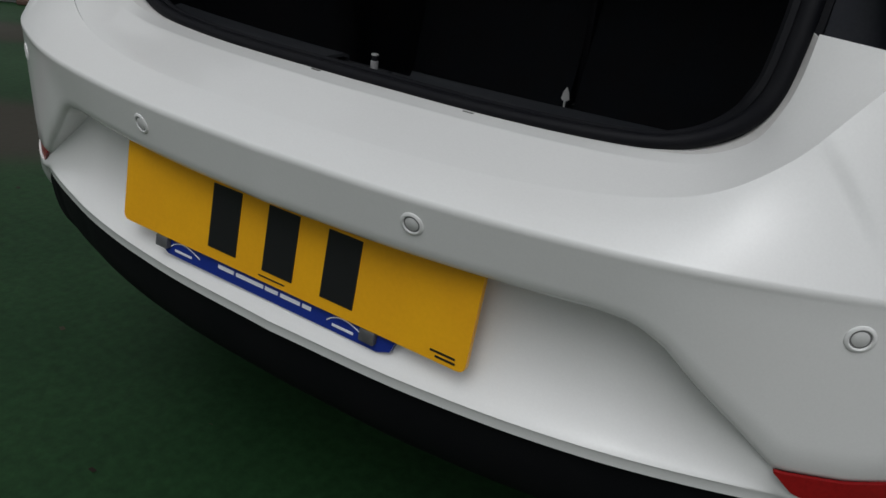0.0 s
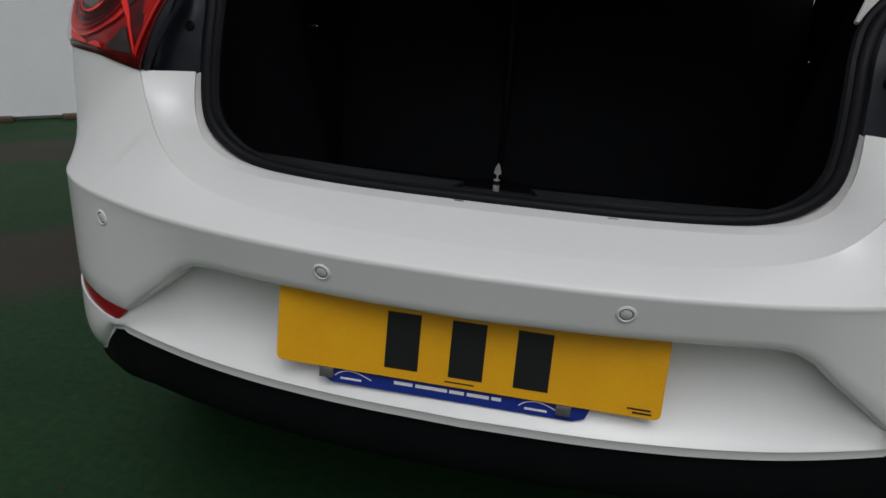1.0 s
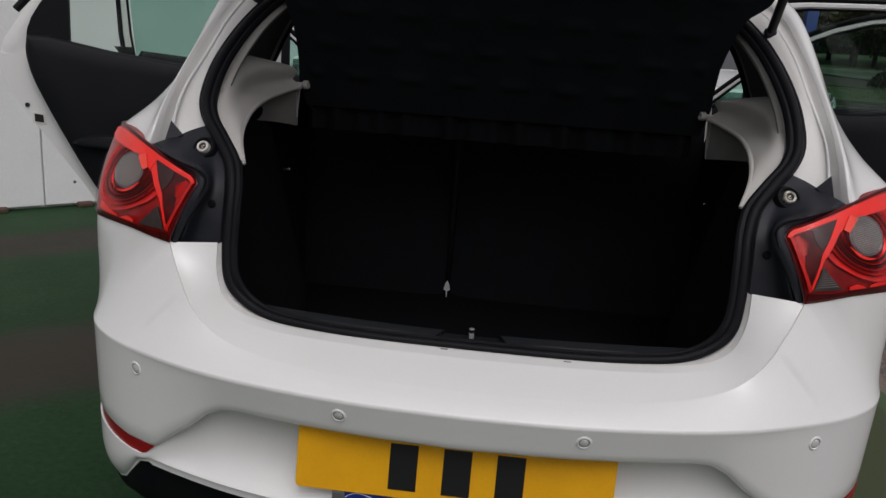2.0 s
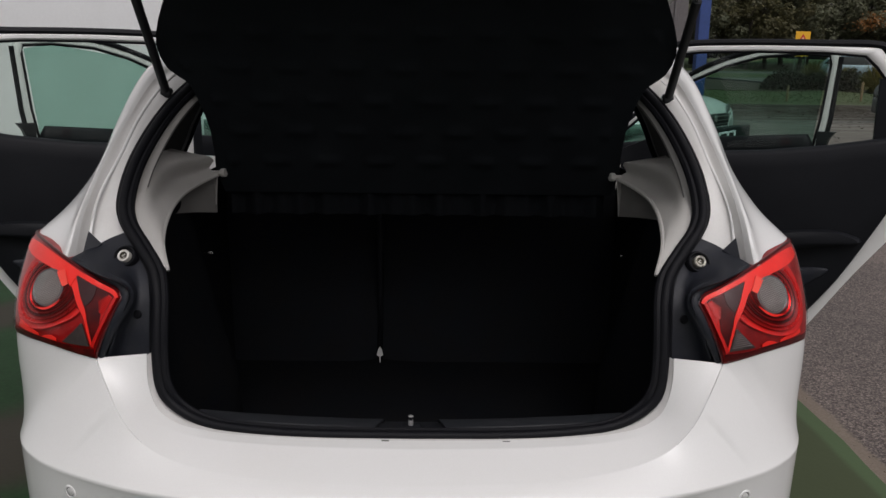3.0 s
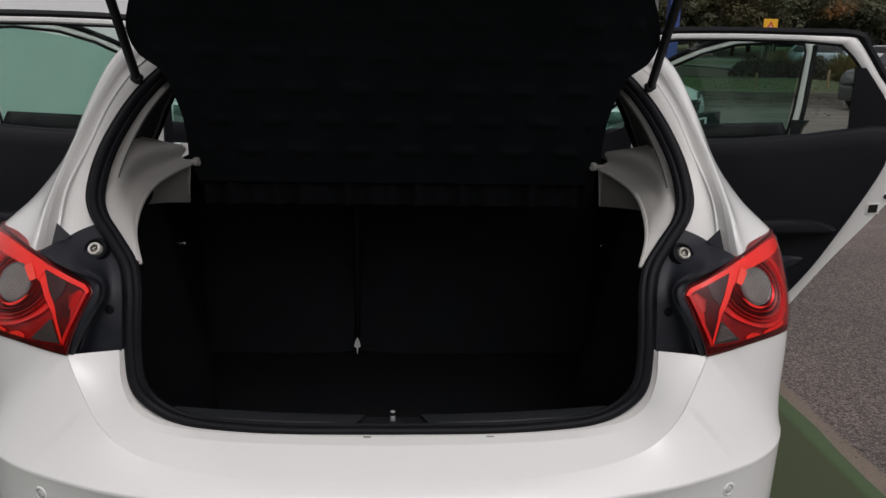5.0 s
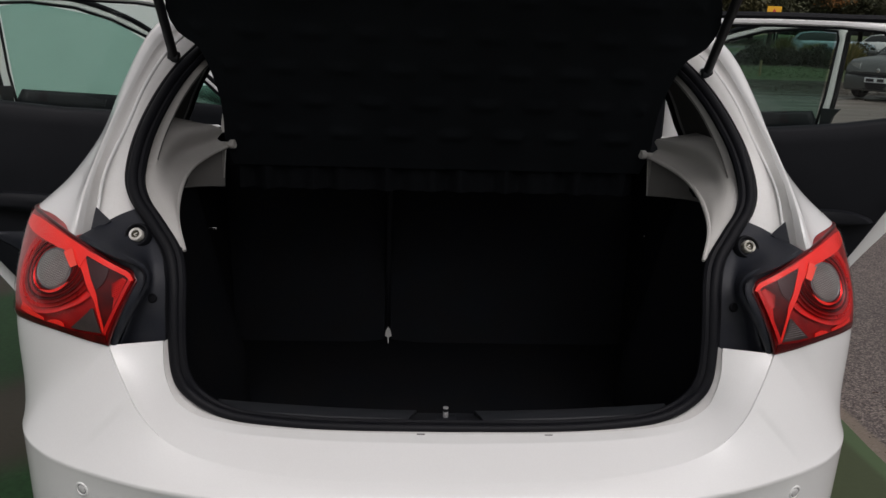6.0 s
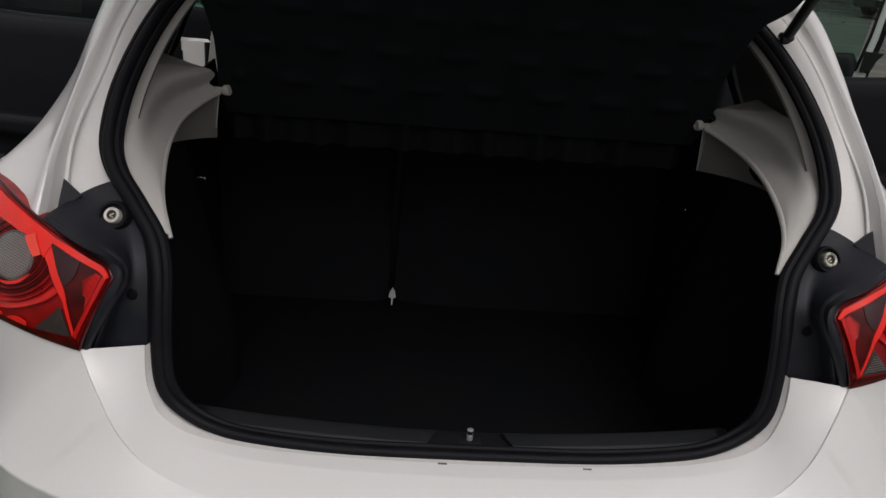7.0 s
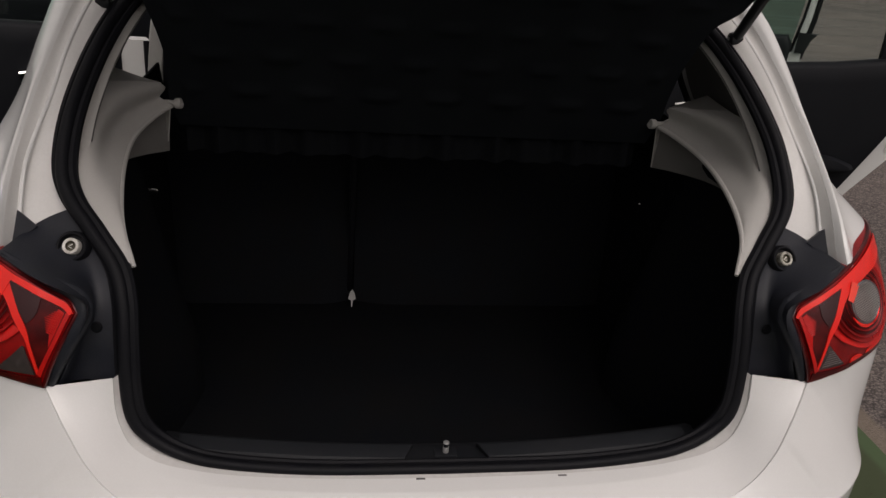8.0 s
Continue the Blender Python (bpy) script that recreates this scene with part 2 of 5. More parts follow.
def worn_tracks(m, foot, normal, tracks, colour, ragged=0.34, full=0.9):
    """Worn strips in a ground material: parallel to a line through foot, at distances along normal, with ragged edges."""
    nt = m.node_tree
    b = nt.nodes["Principled BSDF"]
    base = b.inputs["Base Color"].links[0].from_socket
    geo = nt.nodes.new("ShaderNodeNewGeometry")
    rag = node(nt, "ShaderNodeTexNoise", Scale=1.7, Detail=6.0, Roughness=0.65)
    nt.links.new(geo.outputs["Position"], rag.inputs["Vector"])
    dot = nt.nodes.new("ShaderNodeVectorMath")
    dot.operation = "DOT_PRODUCT"
    dot.inputs[1].default_value = normal
    off = nt.nodes.new("ShaderNodeVectorMath")
    off.operation = "SUBTRACT"
    off.inputs[1].default_value = foot
    nt.links.new(geo.outputs["Position"], off.inputs[0])
    nt.links.new(off.outputs[0], dot.inputs[0])
    for far, half in tracks:
        d = nt.nodes.new("ShaderNodeMath")
        d.operation, d.inputs[1].default_value = "SUBTRACT", far
        nt.links.new(dot.outputs["Value"], d.inputs[0])
        a = nt.nodes.new("ShaderNodeMath")
        a.operation = "ABSOLUTE"
        nt.links.new(d.outputs[0], a.inputs[0])
        add = nt.nodes.new("ShaderNodeMath")
        add.operation, add.inputs[1].default_value, add.inputs[2].default_value = "MULTIPLY_ADD", ragged, -ragged / 2
        nt.links.new(rag.outputs["Fac"], add.inputs[0])
        total = nt.nodes.new("ShaderNodeMath")
        total.operation = "ADD"
        nt.links.new(a.outputs[0], total.inputs[0])
        nt.links.new(add.outputs[0], total.inputs[1])
        fac = nt.nodes.new("ShaderNodeMapRange")
        fac.interpolation_type = "SMOOTHSTEP"
        fac.inputs["From Min"].default_value, fac.inputs["From Max"].default_value = half * 0.55, half * 1.25
        fac.inputs["To Min"].default_value, fac.inputs["To Max"].default_value = full, 0.0
        nt.links.new(total.outputs[0], fac.inputs["Value"])
        mix = nt.nodes.new("ShaderNodeMix")
        mix.data_type = "RGBA"
        mix.inputs[7].default_value = (*colour, 1)
        nt.links.new(fac.outputs[0], mix.inputs[0])
        nt.links.new(base, mix.inputs[6])
        base = mix.outputs[2]
    nt.links.new(base, b.inputs["Base Color"])


worn_tracks(GREEN, (-2.87, 3.46, 0), (0.70, -0.714, 0), ((0.80, 0.24), (2.40, 0.36)), (0.036, 0.030, 0.024))
worn_tracks(GREEN, (1.572, 0, 0), (1, 0, 0), ((-0.20, 0.50),), (0.064, 0.076, 0.042), 0.25, 0.85)
worn_tracks(GREEN, (1.572, 0, 0), (1, 0, 0), ((-0.02, 0.05),), (0.075, 0.115, 0.058), 0.05, 0.8)
worn_tracks(ASPHALT, (0, 20.3, 0), (0, 1, 0), ((0.0, 2.6),), (0.070, 0.052, 0.040), 2.4, 0.85)
worn_tracks(ASPHALT, (1.60, 0, 0), (1, 0, 0), ((0.0, 0.05),), (0.20, 0.160, 0.125), 0.10, 0.8)


# ---- building tools ----
def spline(points, n):
    """n + 1 points along a smooth curve through the points given."""
    p = [Vector(q) for q in points]
    p = [p[0] * 2 - p[1]] + p + [p[-1] * 2 - p[-2]]
    out = []
    segs = len(p) - 3
    for i in range(n + 1):
        f = min(i / n * segs, segs - 1e-6)
        k, t = int(f), f - int(f)
        a, b, c, d = p[k:k + 4]
        out.append(0.5 * ((2 * b) + (c - a) * t + (2 * a - 5 * b + 4 * c - d) * t * t + (3 * b - a - 3 * c + d) * t ** 3))
    return out


def link(name, bm, mat, parent=None, label="", smooth=True):
    bmesh.ops.recalc_face_normals(bm, faces=bm.faces)
    me = bpy.data.meshes.new(name)
    bm.to_mesh(me)
    bm.free()
    if smooth:
        for p in me.polygons:
            p.use_smooth = True
        me.set_sharp_from_angle(angle=radians(40))
    for m in (mat if isinstance(mat, (list, tuple)) else [mat]):
        me.materials.append(m)
    ob = new(name, me)
    if parent:
        ob.parent = parent
        ob.matrix_parent_inverse = parent.matrix_world.inverted() if parent.type == "EMPTY" else Matrix()
        if parent.type == "EMPTY":
            ob.matrix_parent_inverse = Matrix.Translation(-parent.location)
    if label:
        tagged(ob, label)
    return ob


def part(name, bm, mat, parent, label="", smooth=True):
    return link(name, bm, mat, parent, label, smooth)


def thing(name, at, label, category, group=""):
    ob = new(name)
    ob.empty_display_size = 0.1
    ob.location = at
    return tagged(ob, label, category, group)


def grid(rows, thick=0.0, inward=None, close=False):
    """A sheet through rows of points; with thick it becomes a shell, its back moved along inward or the reversed normals."""
    bm = bmesh.new()
    vs = [[bm.verts.new(p) for p in r] for r in rows]
    n = len(rows[0])
    for a, b in zip(vs, vs[1:]):
        for i in range(n - 1 if not close else n):
            q = [a[i], a[(i + 1) % n], b[(i + 1) % n], b[i]]
            if len({tuple(round(c, 6) for c in v.co) for v in q}) >= 3:
                try:
                    bm.faces.new(q)
                except ValueError:
                    pass
    if thick:
        bmesh.ops.remove_doubles(bm, verts=bm.verts, dist=1e-6)
        bm.normal_update()
        front = list(bm.faces)
        edge = [e for e in bm.edges if e.is_boundary]
        back = {v: bm.verts.new(v.co + (Vector(inward) if inward else -v.normal) * thick) for v in list(bm.verts)}
        for f in front:
            bm.faces.new([back[v] for v in reversed(f.verts)])
        for e in edge:
            a, b = e.verts
            bm.faces.new([a, b, back[b], back[a]])
    return bm


def across(curves, n):
    """Rows of a loft: a smooth curve through the k-th points of the curves, for every k."""
    cols = [spline(c, n) for c in zip(*curves)]
    return [list(r) for r in zip(*cols)]


def tube(points, r, sides=8, flat=1.0, caps=True, bm=None):
    bm = bm or bmesh.new()
    p = [Vector(q) for q in points]
    rings = []
    up = Vector((0, 0, 1))
    for i, c in enumerate(p):
        d = (p[min(i + 1, len(p) - 1)] - p[max(i - 1, 0)]).normalized()
        if abs(d.dot(up)) > 0.95:
            up = Vector((0, 1, 0)) if abs(d.y) < 0.9 else Vector((1, 0, 0))
        x = d.cross(up).normalized()
        y = x.cross(d).normalized()
        up = y
        rr = r[i] if isinstance(r, (list, tuple)) else r
        rings.append([bm.verts.new(c + rr * (math.cos(a) * x + math.sin(a) * y * flat)) for a in [2 * math.pi * k / sides for k in range(sides)]])
    for a, b in zip(rings, rings[1:]):
        for k in range(sides):
            bm.faces.new([a[k], a[(k + 1) % sides], b[(k + 1) % sides], b[k]])
    if caps:
        bm.faces.new(rings[0])
        bm.faces.new(list(reversed(rings[-1])))
    return bm


def box(size, at=(0, 0, 0), bevel=0.0, m=None, bm=None, seg=2):
    bm = bm or bmesh.new()
    b2 = bmesh.new()
    bmesh.ops.create_cube(b2, size=1)
    for v in b2.verts:
        v.co = Vector((v.co.x * size[0], v.co.y * size[1], v.co.z * size[2]))
    if bevel:
        bmesh.ops.bevel(b2, geom=b2.edges[:], offset=bevel, segments=seg, affect="EDGES", profile=0.5)
    mm = m if m else Matrix()
    idx = {}
    for v in b2.verts:
        idx[v] = bm.verts.new(mm @ (v.co + Vector(at)))
    for f in b2.faces:
        bm.faces.new([idx[v] for v in f.verts])
    b2.free()
    return bm


def prism(outline, n0, n1, m, bm=None, bevel=0.0):
    """A flat outline (s, z) given depth from n0 to n1, placed by m: local x is s, y is n, z is z."""
    b2 = bmesh.new()
    a = [b2.verts.new((s, n0, z)) for s, z in outline]
    b = [b2.verts.new((s, n1, z)) for s, z in outline]
    k = len(a)
    b2.faces.new(a)
    b2.faces.new(list(reversed(b)))
    for i in range(k):
        b2.faces.new([a[i], b[i], b[(i + 1) % k], a[(i + 1) % k]])
    if bevel:
        bmesh.ops.bevel(b2, geom=[e for e in b2.edges if len(e.link_faces) == 2 and e.calc_face_angle(0) > 0.6], offset=bevel, segments=2, affect="EDGES")
    bm = bm or bmesh.new()
    idx = {v: bm.verts.new(m @ v.co) for v in b2.verts}
    for f in b2.faces:
        bm.faces.new([idx[v] for v in f.verts])
    b2.free()
    return bm


def ring(outer, inner, n0, n1, m):
    """A frame between two outlines of the same number of points."""
    bm = bmesh.new()
    k, rim = len(outer), min(.007, abs(n1 - n0) * .25)
    near_in = [((a * .3 + c * .7), (b * .3 + d * .7)) for (a, b), (c, d) in zip(outer, inner)]
    near_out = [((a * .7 + c * .3), (b * .7 + d * .3)) for (a, b), (c, d) in zip(outer, inner)]
    loops = [[bm.verts.new(m @ Vector((s, n, z))) for s, z in loop] for loop, n in ((outer, n0), (inner, n0), (inner, n1 - rim), (near_in, n1), (near_out, n1), (outer, n1 - rim))]
    for a, b in zip(loops, loops[1:] + loops[:1]):
        for i in range(k):
            bm.faces.new([a[i], a[(i + 1) % k], b[(i + 1) % k], b[i]])
    return bm


def lathe(profile, sides, m, bm=None):
    """A turned part: profile of (radius, height) about local z, placed by m."""
    bm = bm or bmesh.new()
    rings = []
    for r, h in profile:
        if r < 1e-6:
            rings.append([bm.verts.new(m @ Vector((0, 0, h)))])
        else:
            rings.append([bm.verts.new(m @ Vector((r * math.cos(a), r * math.sin(a), h))) for a in [2 * math.pi * k / sides for k in range(sides)]])
    for a, b in zip(rings, rings[1:]):
        if len(a) == 1 and len(b) == 1:
            continue
        for k in range(sides):
            j = (k + 1) % sides
            if len(a) == 1:
                bm.faces.new([a[0], b[k], b[j]])
            elif len(b) == 1:
                bm.faces.new([a[k], a[j], b[0]])
            else:
                bm.faces.new([a[k], a[j], b[j], b[k]])
    return bm


def facing(at, normal):
    """A frame at a point whose z looks along the normal."""
    return Matrix.Translation(at) @ Vector(normal).to_track_quat("Z", "Y").to_matrix().to_4x4()


def flip(points, side):
    return [Vector((p[0] * side, p[1], p[2])) for p in points]


# ---- the car: x across, y forward, rear end at y = 0 ----
car = thing("hatchback_car", (0, 1.9, 0), "white five-door hatchback with open tailgate and open doors", "car")

# plan of the rear bumper at sensor height, from the middle round the corner
PLAN = spline([(0, -.050, 0), (.20, -.041, 0), (.40, -.008, 0), (.57, .052, 0), (.66, .108, 0), (.712, .180, 0), (.736, .27, 0), (.748, .42, 0)], 112)


def plan_at(i, inset, z):
    a, b = PLAN[max(i - 1, 0)], PLAN[min(i + 1, len(PLAN) - 1)]
    d = (b - a).normalized()
    nrm = Vector((-d.y, d.x, 0))
    if i == 0:
        nrm = Vector((0, 1, 0))
    q = PLAN[i] + nrm * inset
    return Vector((q.x, q.y, z))


def lerp_table(table, x):
    for (x0, y0), (x1, y1) in zip(table, table[1:]):
        if x <= x1:
            t = (x - x0) / (x1 - x0)
            return y0 + (y1 - y0) * max(0.0, t)
    return table[-1][1]


BAND_LOW = [(0, .626), (.37, .630), (.405, .626), (.435, .609), (.47, .577), (.51, .545), (.545, .514), (.60, .516), (.65, .524), (.70, .535), (.76, .55)]
RECESS = [(0, .062), (.34, .061), (.41, .054), (.47, .037), (.545, .012), (.575, .003), (.76, .003)]
LIP = [(0, .474), (.30, .476), (.45, .479), (.555, .486), (.585, .477), (.61, .447), (.638, .417), (.66, .405), (.76, .39)]
LIP_IN = [(0, .021), (.45, .018), (.574, .009), (.61, .014), (.638, .021), (.76, .024)]

crest = spline([(0, -.022, .714), (.20, -.014, .716), (.33, .010, .722), (.42, .038, .739), (.475, .064, .777), (.512, .095, .826), (.541, .127, .870)], 36)
light_low = spline([(.541, .127, .870), (.575, .135, .876), (.62, .150, .884), (.70, .205, .883), (.738, .254, .878), (.750, .34, .881), (.755, .45, .885)], 24)
edge_open = spline([(0, .079, .743), (.165, .082, .744), (.29, .090, .746), (.355, .099, .750), (.402, .107, .758), (.436, .116, .777), (.451, .123, .805), (.458, .130, .835), (.460, .141, .873)], 36)


def both(half):
    """A right half from the middle outwards, completed by its mirror image."""
    return [Vector((-p.x, p.y, p.z)) for p in reversed(half[1:])] + list(half)


def top_of(i):
    """The upper edge of the bumper skin over plan point i: the crest, then the lamp's lower edge."""
    f = i / (len(PLAN) - 1)
    k = f * 60
    seq = crest + light_low[1:]
    j = min(int(k), len(seq) - 2)
    return seq[j].lerp(seq[j + 1], k - j)


def band_column(i):
    x = PLAN[i].x
    low = lerp_table(BAND_LOW, x)
    c = top_of(i)
    cz = .689 + .009 * (x / .72) ** 2
    soft = 1 - .8 * max(0, min(1, (x - .46) / .20))
    ridge = plan_at(i, -.0085 * soft, cz + .003)
    out = (plan_at(i, -1, 0) - plan_at(i, 0, 0))
    if c.z > .80:
        col = [c.lerp(ridge, k / 12) + out * (.006 * math.sin(math.pi * k / 12) * (1 - k / 12)) for k in (0, 1, 2, 4, 6, 8, 10, 11, 11.4, 11.7, 11.85, 11.95, 12)]
    else:
        col = [c.lerp(ridge, k / 12) + Vector((0, 0, .0015 * math.sin(math.pi * k / 12))) for k in (0, 1, 2, 4, 6, 8, 10, 11, 11.4, 11.7, 11.85, 11.95, 12)]
    col += [plan_at(i, -.0089 * soft, cz + .0008), plan_at(i, -.0086 * soft, cz - .0012), plan_at(i, -.0080 * soft, cz - .0032)]
    foot = plan_at(i, .0015 + .0035 * soft, low + .008)
    col += [plan_at(i, -.0074 * soft, cz - .0055).lerp(foot, k / 6) for k in range(7)]
    col.append(plan_at(i, .004 + .0045 * soft, low + .003))
    col.append(plan_at(i, .008 + .0045 * soft, low + .0006))
    col.append(plan_at(i, .018, low))
    col.append(plan_at(i, max(.020, lerp_table(RECESS, x) + .006), low))
    return col


cols = [band_column(i) for i in range(len(PLAN))]
rows = [both([c[k] for c in cols]) for k in range(len(cols[0]))]
bumper = part("bumper", grid(rows, .003), WHITE, car, "white painted rear bumper with parking sensors")


def low_column(i):
    x = PLAN[i].x
    top, lip = lerp_table(BAND_LOW, x) - max(0, min(.022, (x - .545) * 1.1)), lerp_table(LIP, x)
    a, b = lerp_table(RECESS, x), lerp_table(LIP_IN, x)
    col = [plan_at(i, a + (b - a) * t ** 4.4, top + (lip - top) * t) for t in [k / 11 for k in range(11)] + [.95, .975, .99, 1.0]]
    fall = .014 if x < .56 else .008
    col.append(plan_at(i, b + .0015, lip - .002))
    col.append(plan_at(i, b + .0022, lip - fall + .0015))
    col.append(plan_at(i, b + .0045, lip - fall))
    col.append(plan_at(i, b + .03, lip - fall))
    return col


cols = [low_column(i) for i in range(len(PLAN))]
rows = [both([c[k] for c in cols]) for k in range(len(cols[0]))]
part("bumper_recess", grid(rows, .003), WHITE, car, "white lower bumper panel round the number plate")


def valance_column(i):
    x = PLAN[i].x
    lip = lerp_table(LIP, x) - (.014 if x < .56 else .009)
    b = lerp_table(LIP_IN, x) + .008 * max(0, min(1, (.60 - x) / .04)) + .002
    return spline([plan_at(i, b, lip), plan_at(i, b + .004, lip + (.352 - lip) * .3), plan_at(i, b + .012, lip + (.352 - lip) * .6), plan_at(i, b + .030, lip + (.352 - lip) * .87), plan_at(i, b + .07, .350), plan_at(i, b + .20, .343)], 12)


cols = [valance_column(i) for i in range(len(PLAN))]
rows = [both([c[k] for c in cols]) for k in range(len(cols[0]))]
part("bumper_valance", grid(rows, .003), VALANCE, car, "unpainted black plastic lower bumper")

# the flange between the crest and the edge of the boot opening
rows = []
for f, dip in ((0, 0), (.03, .05), (.07, .35), (.12, .75), (.17, 1.0), (.22, 1.0), (.28, .7), (.34, .3), (.42, .05), (.55, 0), (.70, 0), (.735, 0), (.75, 0), (.765, 0), (.80, 0), (.88, 0), (.97, 0), (1, 0)):
    rows.append([a.lerp(b, f) + Vector((0, .0002 * dip * max(0, min(1, (a.z - .735) / .06)), -.0002 * dip * max(0, min(1, (a.z - .722) / .05)) + .0046 * min(f / .75, (1 - f) / .25) * max(0, min(1, (.42 - b.x) / .12)))) for a, b in zip(crest, edge_open)])
rows.append([b + Vector((0, .003, -.0035)) for b in edge_open])
lip_in = [Vector((0, .75, .25)).lerp(Vector((-.8, .3, .35)), max(0, min(1, (p.x - .34) / .11))) for p in edge_open]
part("boot_sill", grid([both(r) for r in rows], .002), WHITE, car, "white painted sill below the boot opening")
# the lip's grey holds its dirt and the shade beside the seal
part("sill_lip", grid([both([p + Vector((0, .003 + .004 * k, -.0035)) + d * (.007 * k) for p, d in zip(edge_open, lip_in)]) for k in range(4)], .002), LIP_GREY, car, "lip round the boot opening, greyed for dirt and shade")
for x in (-.042, .165):
    part("bumper_clip", box((.013, .003, .0018), (x, .0785, .7432), .0006), GREY_DARK, car, "small dark bumper clip in the sill")

# parking sensors, set flush into the bumper skin
for x, y, z in ((-.567, .052, .662), (-.191, -.0435, .6655), (.193, -.0430, .6665), (.567, .052, .662)):
    want = Vector((x, y, z))
    skin = min((q for q in bumper.data.polygons if q.normal.y < -.2), key=lambda q: (q.center - want).length)
    nrm = skin.normal
    m = facing(want - nrm * (want - skin.center).dot(nrm), nrm)
    sensor = part("parking_sensor", lathe([(0, .0014), (.0062, .0014), (.0070, .0008), (.0072, -.004)], 28, m), SENSOR, car, "round white parking sensor")
    part("sensor_ring", lathe([(.0086, -.002), (.0087, .0010), (.0096, .0018), (.0112, .0017), (.0124, .0008), (.0129, -.004)], 32, m), WHITE, sensor)
    part("sensor_gap", lathe([(.0068, .0003), (.0090, .0003)], 28, m), SENSOR_GAP, sensor)

# red reflectors between bumper skin and lower corner
for side in (-1, 1):
    idx = [i for i in range(len(PLAN)) if PLAN[i].x > .540]
    top = [plan_at(i, .003, lerp_table(BAND_LOW, PLAN[i].x) + .001) for i in idx]
    low = [plan_at(i, .003, lerp_table(BAND_LOW, PLAN[i].x) - .001 - max(0, min(.0205, 1.02 * (PLAN[i].x - .545)))) for i in idx]
    part("reflector", grid([flip(top, side), flip(low, side)], .004), REFLECTOR_RED, car, "narrow red rear reflector")

# number plate and its holder
PLATE = Matrix.Translation((-.004, -.005, .625)) @ pose(0, 0, 0, -8.0, 0.35, 0.6)
corner = [(1, -1), (1, 1), (-1, 1), (-1, -1)]
outline = []
for sx, sz in corner:
    cx, cz = sx * (.26 - .008), -.0555 + sz * (.0555 - .008)
    start = {(1, -1): -90, (1, 1): 0, (-1, 1): 90, (-1, -1): 180}[(sx, sz)]
    outline += [(cx + .008 * math.cos(radians(start + a)), cz + .008 * math.sin(radians(start + a))) for a in (0, 30, 60, 90)]
number_plate = part("number_plate", prism(outline, -.003, .003, PLATE), YELLOW, car, "yellow rear number plate")
for x in (-.083, .005, .092):
    part("character_bar", box((.046, .0012, .079), (x, -.0036, -.058), .0004, PLATE), INK, number_plate, smooth=False)
for x, w, z in ((.232, .030, -.100), (.236, .024, -.105), (-.002, .040, -.1045)):
    part("small_print_bar", box((w, .0008, .0022 if w < .04 else .0015), (x, -.0034, z), 0, PLATE), INK, number_plate, smooth=False)
holder_shape = [(-.205, -.104), (.176, -.104), (.166, -.128), (.150, -.134), (-.180, -.134), (-.192, -.128)]
holder = part("plate_holder", prism(holder_shape, .0035, .009, PLATE), BLUE, car, "blue dealer number plate holder")
word_bars = [(-.079, .026), (-.040, .044), (-.005, .020), (.024, .030), (.049, .013)]
for x, w in word_bars:
    part("lettering_bar", box((w, .0008, .0048), (x, .0030, -.1205), .0002, PLATE), INK_WHITE, holder, smooth=False)
for x in (-.150, .105):
    arc = [PLATE @ Vector((x - .026 + .052 * k / 10, .0030, -.1235 + .0085 * math.sin(math.pi * (k / 10) ** .8))) for k in range(11)]
    part("emblem_arc", tube(arc, .0008, 5), INK_WHITE, holder)
    part("emblem_bar", box((.030, .0008, .0030), (x - .003, .0030, -.1262), .0002, PLATE), INK_WHITE, holder, smooth=False)
for x in (-.187, .138):
    part("clip", box((.020, .010, .015), (x, .001, -.119), .0015, PLATE), CLIP, holder, "grey plate clip")

# rubber seal round the opening
SEAL = [(0, .097, .7435), (.18, .099, .7445), (.31, .110, .7495), (.372, .121, .759), (.415, .130, .782), (.437, .136, .812), (.444, .146, .86), (.446, .162, .92), (.449, .182, .965), (.462, .210, 1.003), (.496, .245, 1.040), (.533, .284, 1.076), (.549, .325, 1.113), (.547, .39, 1.174), (.531, .49, 1.243), (.503, .590, 1.301), (.455, .66, 1.345), (.36, .70, 1.37), (0, .73, 1.39)]
seal_half = spline(SEAL, 110)
loop = both(seal_half)
up = [max(0, min(1, (p.z - .752) / .05)) for p in loop]
seal = part("boot_seal", tube(loop, [.0078 + .0020 * u for u in up], 10), RUBBER, car, "black rubber boot seal")
mid = Vector((0, .35, 1.05))
lip_loop = [p + (Vector((mid.x, p.y, mid.z)) - p).normalized() * (.0050 + .0075 * u) + Vector((0, .011 - .008 * u, 0)) for p, u in zip(loop, up)]
part("seal_lip", tube(lip_loop, [.0050 + .0025 * u for u in up], 8), RUBBER, seal)
out_loop = [p - (Vector((mid.x, p.y, mid.z)) - p).normalized() * .011 + Vector((0, .008, 0)) for p in loop]
part("seal_foot", tube(out_loop, .006, 6), RUBBER, seal)

